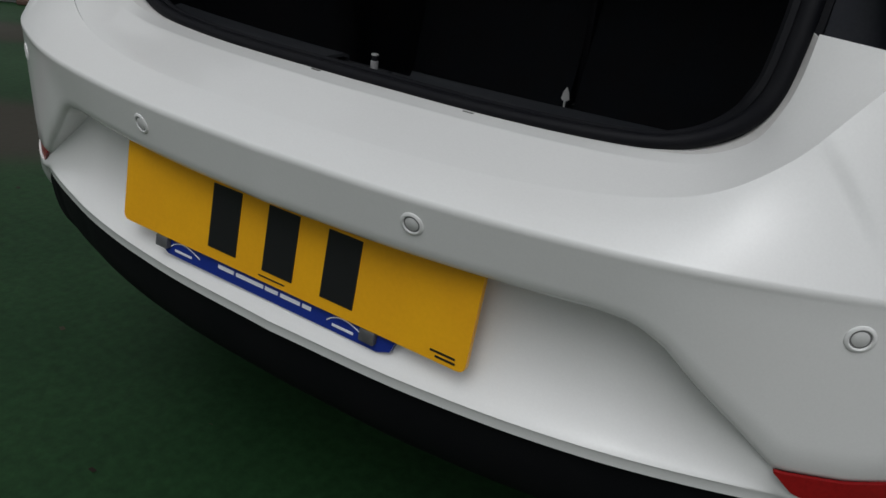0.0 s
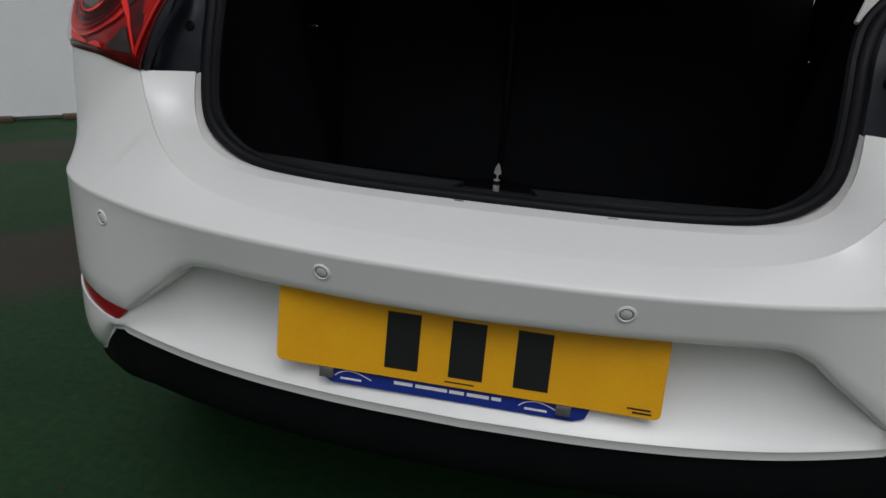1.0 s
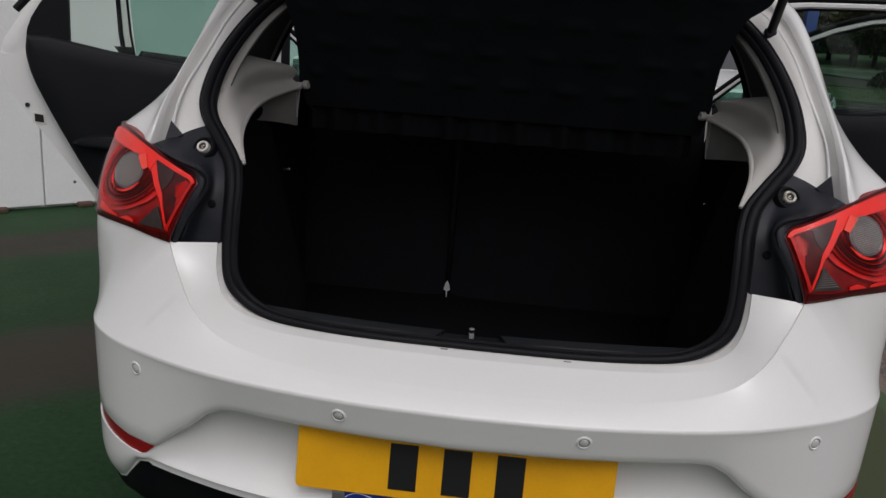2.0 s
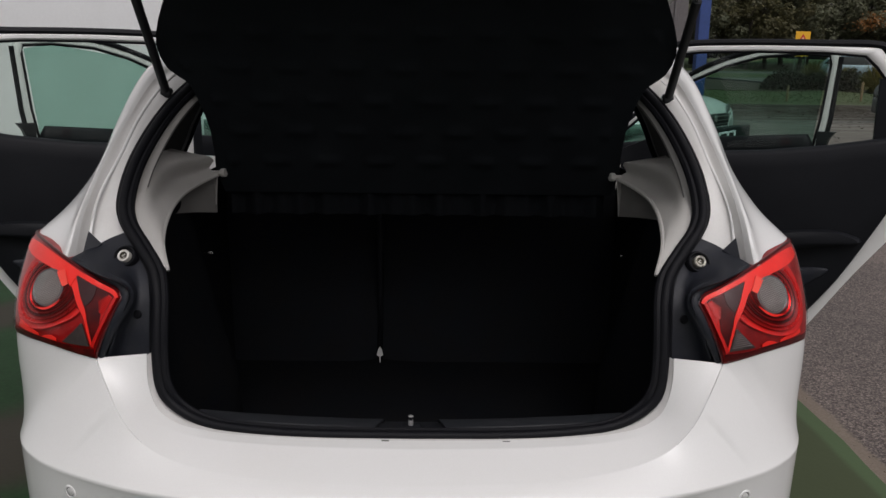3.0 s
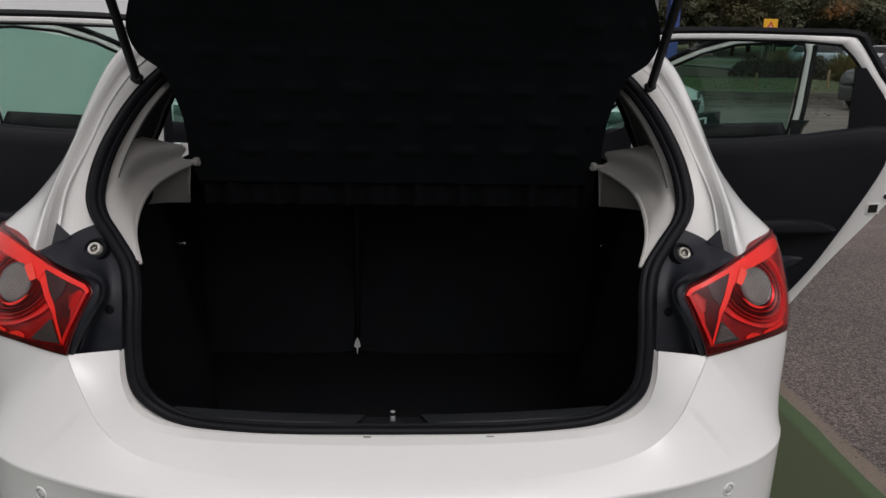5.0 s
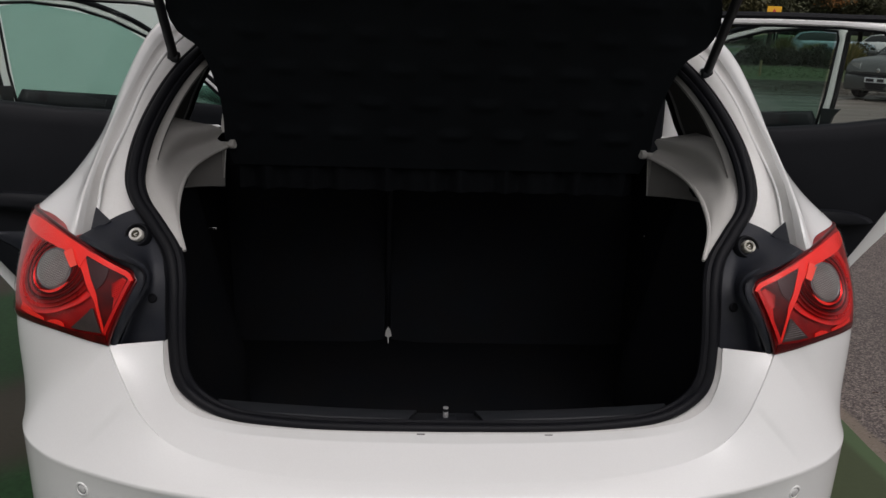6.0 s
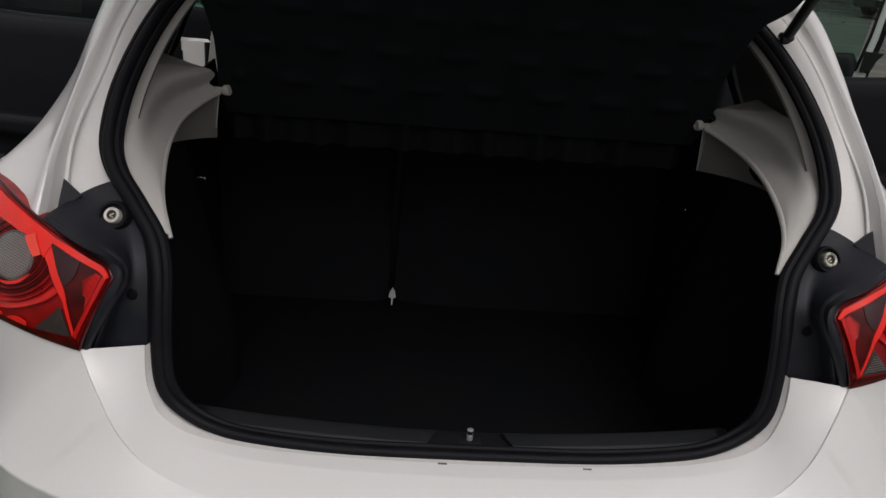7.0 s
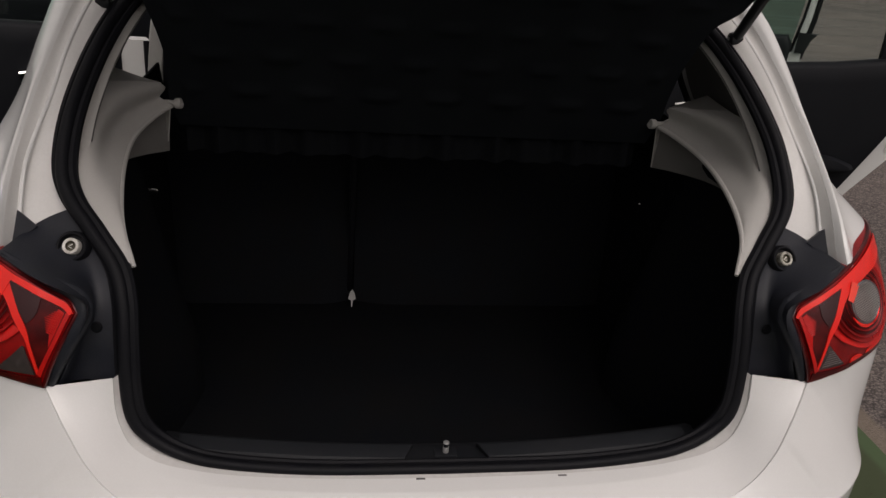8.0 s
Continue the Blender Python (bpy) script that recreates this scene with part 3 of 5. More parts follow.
# white rear pillars with their rain gutters
K_SEAL = [(.538, .292, 1.044), (.562, .335, 1.115), (.561, .40, 1.180), (.545, .50, 1.250), (.517, .60, 1.308), (.47, .675, 1.355)]
K_FLOOR = [(.588, .268, 1.032), (.590, .327, 1.112), (.572, .405, 1.188), (.558, .50, 1.258), (.533, .60, 1.318), (.49, .69, 1.365)]
K_RIDGE0 = [(.602, .246, 1.022), (.600, .307, 1.108), (.584, .40, 1.185), (.574, .49, 1.258), (.553, .60, 1.326), (.51, .695, 1.375)]
K_RIDGE1 = [(.608, .226, 1.024), (.606, .288, 1.103), (.597, .382, 1.184), (.582, .48, 1.260), (.562, .59, 1.332), (.52, .69, 1.380)]
K_RIDGE2 = [(.618, .207, 1.024), (.615, .275, 1.096), (.606, .370, 1.177), (.592, .47, 1.258), (.574, .58, 1.336), (.535, .685, 1.386)]
K_OUT0 = [(.650, .262, 1.036), (.638, .315, 1.085), (.622, .395, 1.160), (.608, .48, 1.250), (.588, .59, 1.340), (.55, .70, 1.395)]
K_OUT = [(.728, .352, 1.040), (.684, .40, 1.088), (.654, .475, 1.158), (.634, .56, 1.250), (.608, .665, 1.345), (.565, .77, 1.410)]
K_SIDE1 = [(.747, .46, 1.036), (.706, .50, 1.088), (.672, .57, 1.158), (.648, .65, 1.250), (.617, .75, 1.348), (.572, .86, 1.418)]
K_SIDE2 = [(.752, .80, 1.030), (.716, .82, 1.088), (.684, .85, 1.158), (.658, .88, 1.250), (.624, .92, 1.352), (.578, .97, 1.425)]
for side in (-1, 1):
    ks = [spline(flip(k, side), 30) for k in (K_SEAL, K_FLOOR, K_RIDGE0, K_RIDGE1)]
    ks2 = [spline(flip(k, side), 30) for k in (K_RIDGE1, K_RIDGE2, K_OUT0, K_OUT, K_SIDE1, K_SIDE2)]
    part("rain_gutter", grid(across(ks, 12), .002), INNER_WHITE, car, "white painted rain gutter beside the boot")
    pillar = part("rear_pillar", grid(across(ks2, 22), .002), WHITE, car, "white rear pillar")
    part("gutter_bead", tube([a.lerp(b, .45) for a, b in zip(spline(flip(K_RIDGE0, side), 30), spline(flip(K_FLOOR, side), 30))], .0032, 8), WHITE, pillar)

# rear lamps
LAMP_LOW = [(.541, .123, .873), (.575, .131, .879), (.62, .146, .887), (.70, .201, .886), (.738, .252, .881), (.752, .34, .884), (.756, .43, .888)]
LAMP_TOP = [(.488, .139, .984), (.520, .153, .9925), (.548, .165, 1.003), (.612, .204, 1.026), (.680, .272, 1.040), (.738, .358, 1.038), (.751, .43, 1.030)]
lamp_low, lamp_top = spline(LAMP_LOW, 60), spline(LAMP_TOP, 60)
lamp_run = [0.0]
for k in range(60):
    lamp_run.append(lamp_run[-1] + ((lamp_low[k + 1] - lamp_low[k]).length + (lamp_top[k + 1] - lamp_top[k]).length) / 2)


def lamp_at(a, b, lift, side):
    """A point on the lamp's face: a along it from its inner to its outer edge, b from its lower to its upper edge."""
    b *= 1 - .075 * max(0, 1 - max(0, a) / .05) ** 2
    run = max(0, min(1, a)) * lamp_run[-1]
    k = max(j for j in range(60) if lamp_run[j] <= run)
    f = k + (run - lamp_run[k]) / (lamp_run[k + 1] - lamp_run[k])
    p = lamp_low[k].lerp(lamp_low[k + 1], f - k).lerp(lamp_top[k].lerp(lamp_top[k + 1], f - k), b)
    t = lamp_low[k + 1] - lamp_low[k] + lamp_top[k + 1] - lamp_top[k]
    n = t.cross(lamp_top[k] - lamp_low[k]).normalized()
    if n.y > 0 and a < .5 or n.x < 0 and a > .5:
        n = -n
    q = p + n * (lift + .016 * math.sin(math.pi * max(0, min(1, b))) ** .7 * math.sin(math.pi * min(1, .12 + max(0, a) * .8)) ** .5)
    return Vector((q.x * side, q.y, q.z))


def inside(poly, a, b):
    hit = False
    for (a0, b0), (a1, b1) in zip(poly, poly[1:] + poly[:1]):
        if (b0 > b) != (b1 > b) and a < (a1 - a0) * (b - b0) / (b1 - b0) + a0:
            hit = not hit
    return hit


def lamp_patch(poly, lift, side, n=10, thick=.0025):
    """A polygon in (a, b) laid on the lamp's face; its first two corners and its last two make its opposite edges."""
    p0, p1, p2, p3 = [Vector((*q, 0)) for q in poly]
    rows = []
    for i in range(n + 1):
        s = i / n
        l, r = p0.lerp(p3, s), p1.lerp(p2, s)
        rows.append([lamp_at(*(l.lerp(r, j / n))[:2], lift, side) for j in range(n + 1)])
    return grid(rows, thick)


LAMP_LENGTH, LAMP_HEIGHT = lamp_run[-1], .165


def lamp_strip(low, high, lift, side, n=24, across_n=6, thick=.0015):
    """A band on the lamp's face between two curves in (a, b)."""
    p, q = spline([(a, b, 0) for a, b in low], n), spline([(a, b, 0) for a, b in high], n)
    rows = [[lamp_at(*u.lerp(v, j / across_n)[:2], lift, side) for u, v in zip(p, q)] for j in range(across_n + 1)]
    return grid(rows, thick)


FACET_IN = [(.022, .20), (.020, .55), (.024, .925)]
FACET_OUT = [(.024, .19), (.075, .44), (.120, .62), (.190, .80), (.258, .930)]
STROKE_OUT = [(.026, .150), (.086, .432), (.140, .592), (.210, .752), (.290, .862)]
SWEEP_LOW = [(.235, .780), (.300, .850), (.400, .852), (.500, .835), (.600, .835), (.700, .86)]
SWEEP_TOP = [(.250, .978), (.330, .985), (.420, .985), (.520, .982), (.620, .974), (.710, .960)]
BOWL_A, BOWL_B = .335, .655
# what lies over the stepped bowl, in (a, b)
OVER_BOWL = [FACET_IN + FACET_OUT[::-1], FACET_OUT + STROKE_OUT[::-1], SWEEP_LOW + SWEEP_TOP[::-1], [(.03, .14), (.142, .085), (.10, .43)]]

for side in (-1, 1):
    rows = [[lamp_at(a / 40, b / 14, .0030 * max(0, min(1, (a - 20) / 6)) * min(1, (14 - b) / 2), side) for a in range(41)] for b in range(15)]
    lamp = part("tail_lamp", grid(rows, .03, (0, 1, 0)), RED_DEEP, car, "red tail lamp with smoked facets")
    rim = [lamp_at(a / 40, 0, -.001, side) for a in range(41)]
    inner = [lamp_at(0, b / 14, -.001, side) for b in range(15)]
    topr = [lamp_at(a / 40, 1, -.001, side) for a in range(41)]
    part("lens_rim", tube(list(reversed(rim)) + inner[1:] + topr[1:], .0032, 8), RED_SMOKE, lamp, "dark red moulded rim")
    part("lower_edge", lamp_strip([(.0, .0), (.3, .0), (.6, .0), (.97, .0)], [(.012, .115), (.14, .055), (.40, .050), (.97, .06)], .0015, side, 40), RED_SMOKE, lamp, "dark red lower edge")
    # stepped bowl round the lens: each ring rises outwards and drops to the next
    edges_r = (.031, .037, .0415, .046, .051, .056, .062, .069, .078, .090)
    for k, (r0, r1) in enumerate(zip(edges_r, edges_r[1:])):
        bm = bmesh.new()
        made = {}
        steps = ((r0, .0004), (r0 + (r1 - r0) * .45, .0016), (r0 + (r1 - r0) * .9, .0042), (r1, .0040))

        def ring_vert(i, j):
            if (i, j) not in made:
                ang = 2 * math.pi * j / 72
                made[(i, j)] = bm.verts.new(lamp_at(BOWL_A + steps[i][0] * math.cos(ang) / LAMP_LENGTH, BOWL_B + steps[i][0] * math.sin(ang) / LAMP_HEIGHT, steps[i][1], side))
            return made[(i, j)]

        for j in range(72):
            ang = 2 * math.pi * (j + .5) / 72
            ca, cb = BOWL_A + r1 * math.cos(ang) / LAMP_LENGTH, BOWL_B + r1 * math.sin(ang) / LAMP_HEIGHT
            if not .07 < cb < .95 or not .02 < ca < .62 or any(inside(q, ca, cb) for q in OVER_BOWL):
                continue
            for i in range(3):
                bm.faces.new([ring_vert(i, j), ring_vert(i, (j + 1) % 72), ring_vert(i + 1, (j + 1) % 72), ring_vert(i + 1, j)])
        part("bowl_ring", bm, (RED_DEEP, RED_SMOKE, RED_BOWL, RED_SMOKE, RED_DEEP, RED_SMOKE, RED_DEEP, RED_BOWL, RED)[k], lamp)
    # a bright crescent under the lens; foot prisms painted bright as if lit
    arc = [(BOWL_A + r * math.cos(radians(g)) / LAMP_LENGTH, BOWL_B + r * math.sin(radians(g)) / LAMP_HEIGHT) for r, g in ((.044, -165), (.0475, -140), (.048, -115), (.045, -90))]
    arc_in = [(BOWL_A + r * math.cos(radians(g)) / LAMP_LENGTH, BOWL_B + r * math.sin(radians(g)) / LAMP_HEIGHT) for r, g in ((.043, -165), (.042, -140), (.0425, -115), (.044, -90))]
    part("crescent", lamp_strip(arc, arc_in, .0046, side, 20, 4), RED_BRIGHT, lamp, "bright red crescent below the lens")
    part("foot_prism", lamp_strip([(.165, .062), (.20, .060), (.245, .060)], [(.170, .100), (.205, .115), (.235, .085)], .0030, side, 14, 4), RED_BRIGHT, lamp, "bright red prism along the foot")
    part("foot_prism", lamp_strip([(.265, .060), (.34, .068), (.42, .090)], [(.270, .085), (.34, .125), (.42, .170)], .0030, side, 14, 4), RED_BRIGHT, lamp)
    # dark inner facet with its ribbed prism and paler half
    part("facet", lamp_strip(FACET_IN, FACET_OUT, .0030, side, 24, 10), RED_SMOKE, lamp, "dark red prism facet")
    part("facet", lamp_strip([(.118, .64), (.108, .78), (.122, .925)], [(.122, .645), (.190, .805), (.252, .925)], .0052, side, 16, 6, .0006), FACET_GREY, lamp, "smoky translucent facet")
    part("facet", lamp_strip([(.024, .50), (.024, .70), (.028, .90)], [(.030, .56), (.044, .70), (.050, .90)], .0048, side, 16, 6, .0006), RED, lamp, "deep red prism patch")
    for k in range(11):
        b = .655 + .022 * k
        part("prism_rib", tube([lamp_at(.027 + .003 * math.sin(k * 1.3), b, .0056, side), lamp_at(.042, b - .004, .0060, side), lamp_at(.074 - .0040 * abs(k - 6), b - .010, .0056, side)], [.0006, .0017, .0003], 5), RED, lamp)
    part("facet", lamp_patch([(.032, .145), (.138, .090), (.102, .415), (.092, .410)], .0034, side), SMOKE, lamp, "smoked grey facet")
    for k in range(7):
        f = (k + 1) / 9
        part("facet_rib", tube([lamp_at(.040 + .058 * f, .155 + .245 * f, .0052, side), lamp_at(.130 - .030 * f, .115 + .290 * f, .0052, side)], .0005, 4), LENS_GREY, lamp)
    # bright strokes and borders
    part("sweep", lamp_strip(SWEEP_LOW, SWEEP_TOP, .0042, side, 30), RED_BRIGHT, lamp, "bright red light sweep")
    part("sweep", lamp_strip(FACET_OUT, STROKE_OUT, .0046, side, 30), RED_BRIGHT, lamp, "bright red light stroke")
    part("border", lamp_strip([(.012, .930), (.08, .932), (.16, .932), (.262, .930)], [(.004, .985), (.08, .990), (.16, .988), (.270, .978)], .0050, side, 24, 4), RED_BRIGHT, lamp, "bright red upper border")
    part("border", lamp_strip([(.024, .935), (.021, .55), (.026, .160)], [(.010, .950), (.008, .55), (.012, .135)], .0050, side, 24, 4), RED, lamp, "red inner border")
    # sky glint on the reflector, painted as a pale red patch
    part("glint", lamp_patch([(.262, .742), (.345, .858), (.322, .925), (.246, .800)], .0076, side, 8, .001), RED_PALE, lamp, "pale red patch with a painted reflector glint")
    edge = [lamp_at(0, b / 14, -.005, side) + Vector((-(.005 + .005 * b / 14) * side, .005, 0)) for b in range(14)] + [lamp_at(.025 * a, 1, -.005, side) + Vector((-(.006 - .0004 * a) * side, .005, .0060)) for a in range(15)]
    part("bezel", tube(edge, [.0065 + .0055 * min(1, k / 11) for k in range(14)] + [.0120 - .0006 * k for k in range(15)], 12), TRIM_BLACK, lamp, "black plastic lamp bezel")
    # round lens with a fine mesh
    cen = lamp_at(BOWL_A, BOWL_B, .0060, side)
    du = (lamp_at(BOWL_A + .02, BOWL_B, .004, side) - lamp_at(BOWL_A - .02, BOWL_B, .004, side)).normalized()
    dv = (lamp_at(BOWL_A, BOWL_B + .02, .004, side) - lamp_at(BOWL_A, BOWL_B - .02, .004, side)).normalized()
    nn = du.cross(dv).normalized()
    nn = nn if nn.y < 0 else -nn
    nn = (nn * .85 + Vector((0, -.25, .05))).normalized()
    du = (du - nn * du.dot(nn)).normalized()
    face_m = Matrix.Translation(cen) @ Matrix((du, nn.cross(du), nn)).transposed().to_4x4()
    bowl = part("bowl_lens", lathe([(0, .0014), (.016, .0011), (.028, .0003), (.0315, -.0006), (.0320, -.012)], 40, face_m), LENS_GREY, lamp, "round grey meshed lens")
    for k in range(-8, 9):
        h = .0035 * k
        w = math.sqrt(max(0, .0300 ** 2 - h * h))
        sag = .0013 - .0011 * (h / .030) ** 2
        part("rib", box((2 * w, .0010, .0008), (0, h, sag), 0, face_m), LENS_RIB, bowl, smooth=False)
        part("rib", box((.0007, 2 * w, .0008), (h, 0, sag), 0, face_m), LENS_RIB, bowl, smooth=False)
    part("bowl_rim", tube([face_m @ Vector((.0328 * math.cos(a), .0328 * math.sin(a), -.001)) for a in [2 * math.pi * k / 40 for k in range(41)]], .0012, 6), CLIP, lamp, "thin bright rim of the lens")
    cover_rows = [[lamp_at(.008 + .984 * a / 40, .02 + .96 * b / 14, .0095 - .0042 * max(0, min(1, (a - 13) / 10)), side) for a in range(41)] for b in range(15)]
    lens = part("lens_cover", grid(cover_rows), COVER, lamp, "clear glossy lens cover")
    lens.visible_shadow = False

# black flange panels beside the lamps, with lamp bolts
F_SEAL = [(.448, .158, .860), (.450, .171, .92), (.456, .194, .972), (.480, .229, 1.014), (.533, .284, 1.058)]
F_MID = [(.480, .158, .860), (.480, .168, .92), (.484, .190, .972), (.510, .236, 1.016), (.560, .276, 1.048)]
F_STEP = [(.512, .156, .860), (.496, .160, .925), (.484, .172, .978), (.530, .205, 1.012), (.582, .260, 1.037)]
F_RIM = [(.530, .136, .860), (.500, .128, .93), (.477, .126, .992), (.540, .152, 1.014), (.604, .206, 1.027)]
F_IN = [(.545, .156, .860), (.512, .160, .93), (.496, .170, .983), (.552, .190, 1.002), (.610, .225, 1.018)]
for side in (-1, 1):
    rows = across([spline(flip(k, side), 24) for k in (F_SEAL, F_MID, F_STEP, F_RIM, F_IN)], 20)
    panel = part("lamp_panel", grid(rows, .002, (0, 1, 0)), TRIM_BLACK, car, "black plastic panel beside the tail lamp")
    m = facing((.520 * side, .236, 1.0215), (0.10 * side, -.80, .55))
    # recess coloured blacker than the panel to carry the hole's shade
    part("bolt_recess", lathe([(.0122, .0015), (.0150, .0015), (.0175, .0070), (.0195, .0072), (.0220, .004), (.0235, -.010)], 28, m), RUBBER, panel)
    bolt = part("lamp_bolt", lathe([(.0070, .0100), (.0098, .0106), (.0110, .0098), (.0114, .006), (.0114, -.006)], 28, m), BOLT_WHITE if side < 0 else BOLT_DARK, panel, "pale lamp fixing bolt" if side < 0 else "dirty lamp fixing bolt")
    part("bolt_socket", lathe([(0, .0070), (.0050, .0072), (.0070, .0100)], 14, m), BOLT_SOCKET, bolt)
    part("bolt_slot", box((.0068, .0014, .0012), (0, .0012, .0078), .0003, m @ pose(0, 0, 0, 0, 0, 35)), BOLT_WHITE, bolt)
    part("bolt_slot", box((.0040, .0012, .0012), (.001, -.0022, .0078), .0003, m @ pose(0, 0, 0, 0, 0, -20)), BOLT_WHITE, bolt)
    tri = [Vector(q) for q in ((.572, .262, 1.040), (.5945, .262, 1.064), (.598, .236, 1.024))]
    bm = bmesh.new()
    v = [bm.verts.new(Vector((q.x * side, q.y, q.z))) for q in tri] + [bm.verts.new(Vector(((q.x - .002) * side, q.y + .010, q.z - .009))) for q in tri]
    for f in ((0, 1, 2), (3, 5, 4), (0, 3, 4, 1), (1, 4, 5, 2), (2, 5, 3, 0)):
        bm.faces.new([v[k] for k in f])
    part("corner_flap", bm, TRIM_BLACK, panel, smooth=False)
    part("drain_plug", lathe([(0, .003), (.006, .0025), (.008, 0)], 14, facing((.482 * side, .170, .935), (0, -1, .2))), RUBBER, panel)

# boot: sill cover, floor, side linings, seat backs
def strip(side):
    rows = []
    for x, cut in ((.062, 1), (.10, 0), (.2, 0), (.3, 0), (.36, 0), (.384, 0)):
        dy = .035 * (x / .38) ** 2
        rows.append([Vector((x * side, .110 + dy, .746)), Vector((x * side, .114 + dy, .751)), Vector(((x - .012 * cut) * side, .137 + dy, .7545)), Vector(((x - .014 * cut) * side, .143 + dy, .7520)), Vector((x * side, .147 + dy, .70))])
    return rows


sill_rows = []
for k in range(41):
    x = -.41 + .82 * k / 40
    dy = .035 * (abs(x) / .38) ** 2
    sill_rows.append([Vector((x, .100 + dy, .742)), Vector((x, .115 + dy, .744)), Vector((x, .150 + dy, .744)), Vector((x, .168 + dy, .734)), Vector((x, .176 + dy, .56))])
sill_cover = part("sill_cover", grid(sill_rows, .003, (0, .3, -1)), BLACK, car, "black plastic boot sill cover")
for side in (-1, 1):
    part("sill_ridge", grid(strip(side), .004, (0, .2, -1)), SATIN, sill_cover, "raised satin black sill strip")
SM = Matrix.Translation((0, .132, .747))
striker = part("striker", lathe([(0, .0), (.0046, .0), (.0046, .0090), (.0038, .0095), (0, .0095)], 16, SM), ZINC, car, "bright zinc-plated tailgate striker")
part("sleeve", lathe([(.0038, .0090), (.0038, .0155)], 16, SM), RUBBER, striker, "dark rubber sleeve")
part("cap", lathe([(.0038, .0155), (.0046, .0158), (.0046, .0172), (.0034, .0178), (0, .0178)], 16, SM), ZINC, striker)
part("striker_plate", box((.034, .022, .004), (0, .134, .744), .0015), BLACK, striker)
FLOOR_Z = .532
part("boot_floor", box((1.20, .90, .02), (0, .58, FLOOR_Z - .01), .004), CARPET, car, "black carpeted boot floor")
for side in (-1, 1):
    rows = []
    for k in range(25):
        y = .20 + k / 24
        bulge = .05 * math.exp(-((y - .62) / .16) ** 2)
        out = .058 * max(0, min(1, (y - .62) / .14))
        lo = .475 - bulge + out
        hi = min(.50, .44 + .3 * max(0, y - .16)) + out
        zt = lerp_table([(.15, .93), (.22, 1.0), (.40, 1.066), (1.2, 1.066)], y)
        rows.append([Vector((lo * side, y, FLOOR_Z - .005)), Vector(((lo + .01) * side, y, .66)), Vector(((hi * .5 + lo * .5 + .01) * side, y, .80)), Vector(((hi + .032) * side, y, zt))])
    part("side_lining", grid(rows, .006), CARPET, car, "black felt boot side lining")
part("load_hook", box((.026, .008, .008), (-.537, .806, .888), .002), STEEL, car, "small bright load hook")
part("load_hook", box((.006, .005, .006), (.510, .780, .897), .0015), STEEL, car)

SPLIT = -.115


def seat_back(x0, x1, name, label):
    rows = []
    for i in range(15):
        x = x0 + (x1 - x0) * i / 14
        e = min(1, min(i, 14 - i) / 1.5)
        rows.append([Vector((x, .975 + .02 * (1 - e) + .16 * z + .02 * z * z, FLOOR_Z + .62 * z - (.02 * (1 - e) if z > .95 else 0))) for z in [k / 12 for k in range(13)]])
    return part(name, grid(rows, .10, (0, 1, .1)), SEAT, car, label)


seat_back(-.565, SPLIT - .008, "seat_back", "folding black fabric rear seat back")
seat_back(SPLIT + .008, .565, "seat_back", "folding black fabric rear seat back")
bm = bmesh.new()
arrow_pts = [(0, .030), (.006, .019), (.009, .004), (.0055, .0015), (.0022, .0), (.0010, -.018), (-.0010, -.018), (-.0022, .0), (-.0055, .0015), (-.009, .004), (-.006, .019)]
part("seat_tag", prism([(s, z) for s, z in arrow_pts], -.002, .002, Matrix.Translation((-.112, .955, .555))), TAG, car, "pale arrow-shaped plastic tag at the seat split")
part("split_gap", box((.014, .03, .60), (SPLIT, 1.04, FLOOR_Z + .31), .003, None), RUBBER, car)
for x in (-.30, .05, .34):
    part("headrest", box((.24, .09, .16), (x, 1.17, 1.20), .035, None, None, 3), SEAT, car, "black fabric rear headrest")

# grey side covers that carry the parcel shelf
S_CURVE = [(.449, .218, 1.008), (.489, .249, 1.036), (.527, .290, 1.070), (.545, .335, 1.106), (.545, .40, 1.150), (.543, .47, 1.172), (.540, .535, 1.176)]
A_CURVE = [(.438, .215, 1.003), (.458, .255, 1.040), (.474, .320, 1.063), (.490, .42, 1.080), (.495, .52, 1.092), (.478, .60, 1.104), (.456, .648, 1.113)]
L_CURVE = [(.447, .217, 1.0085), (.472, .250, 1.042), (.503, .300, 1.076), (.521, .355, 1.110), (.522, .44, 1.142), (.505, .53, 1.156), (.469, .632, 1.153)]
V_CURVE = [(.445, .217, 1.008), (.460, .252, 1.042), (.483, .308, 1.071), (.508, .385, 1.096), (.521, .48, 1.112), (.508, .565, 1.121), (.478, .643, 1.128)]
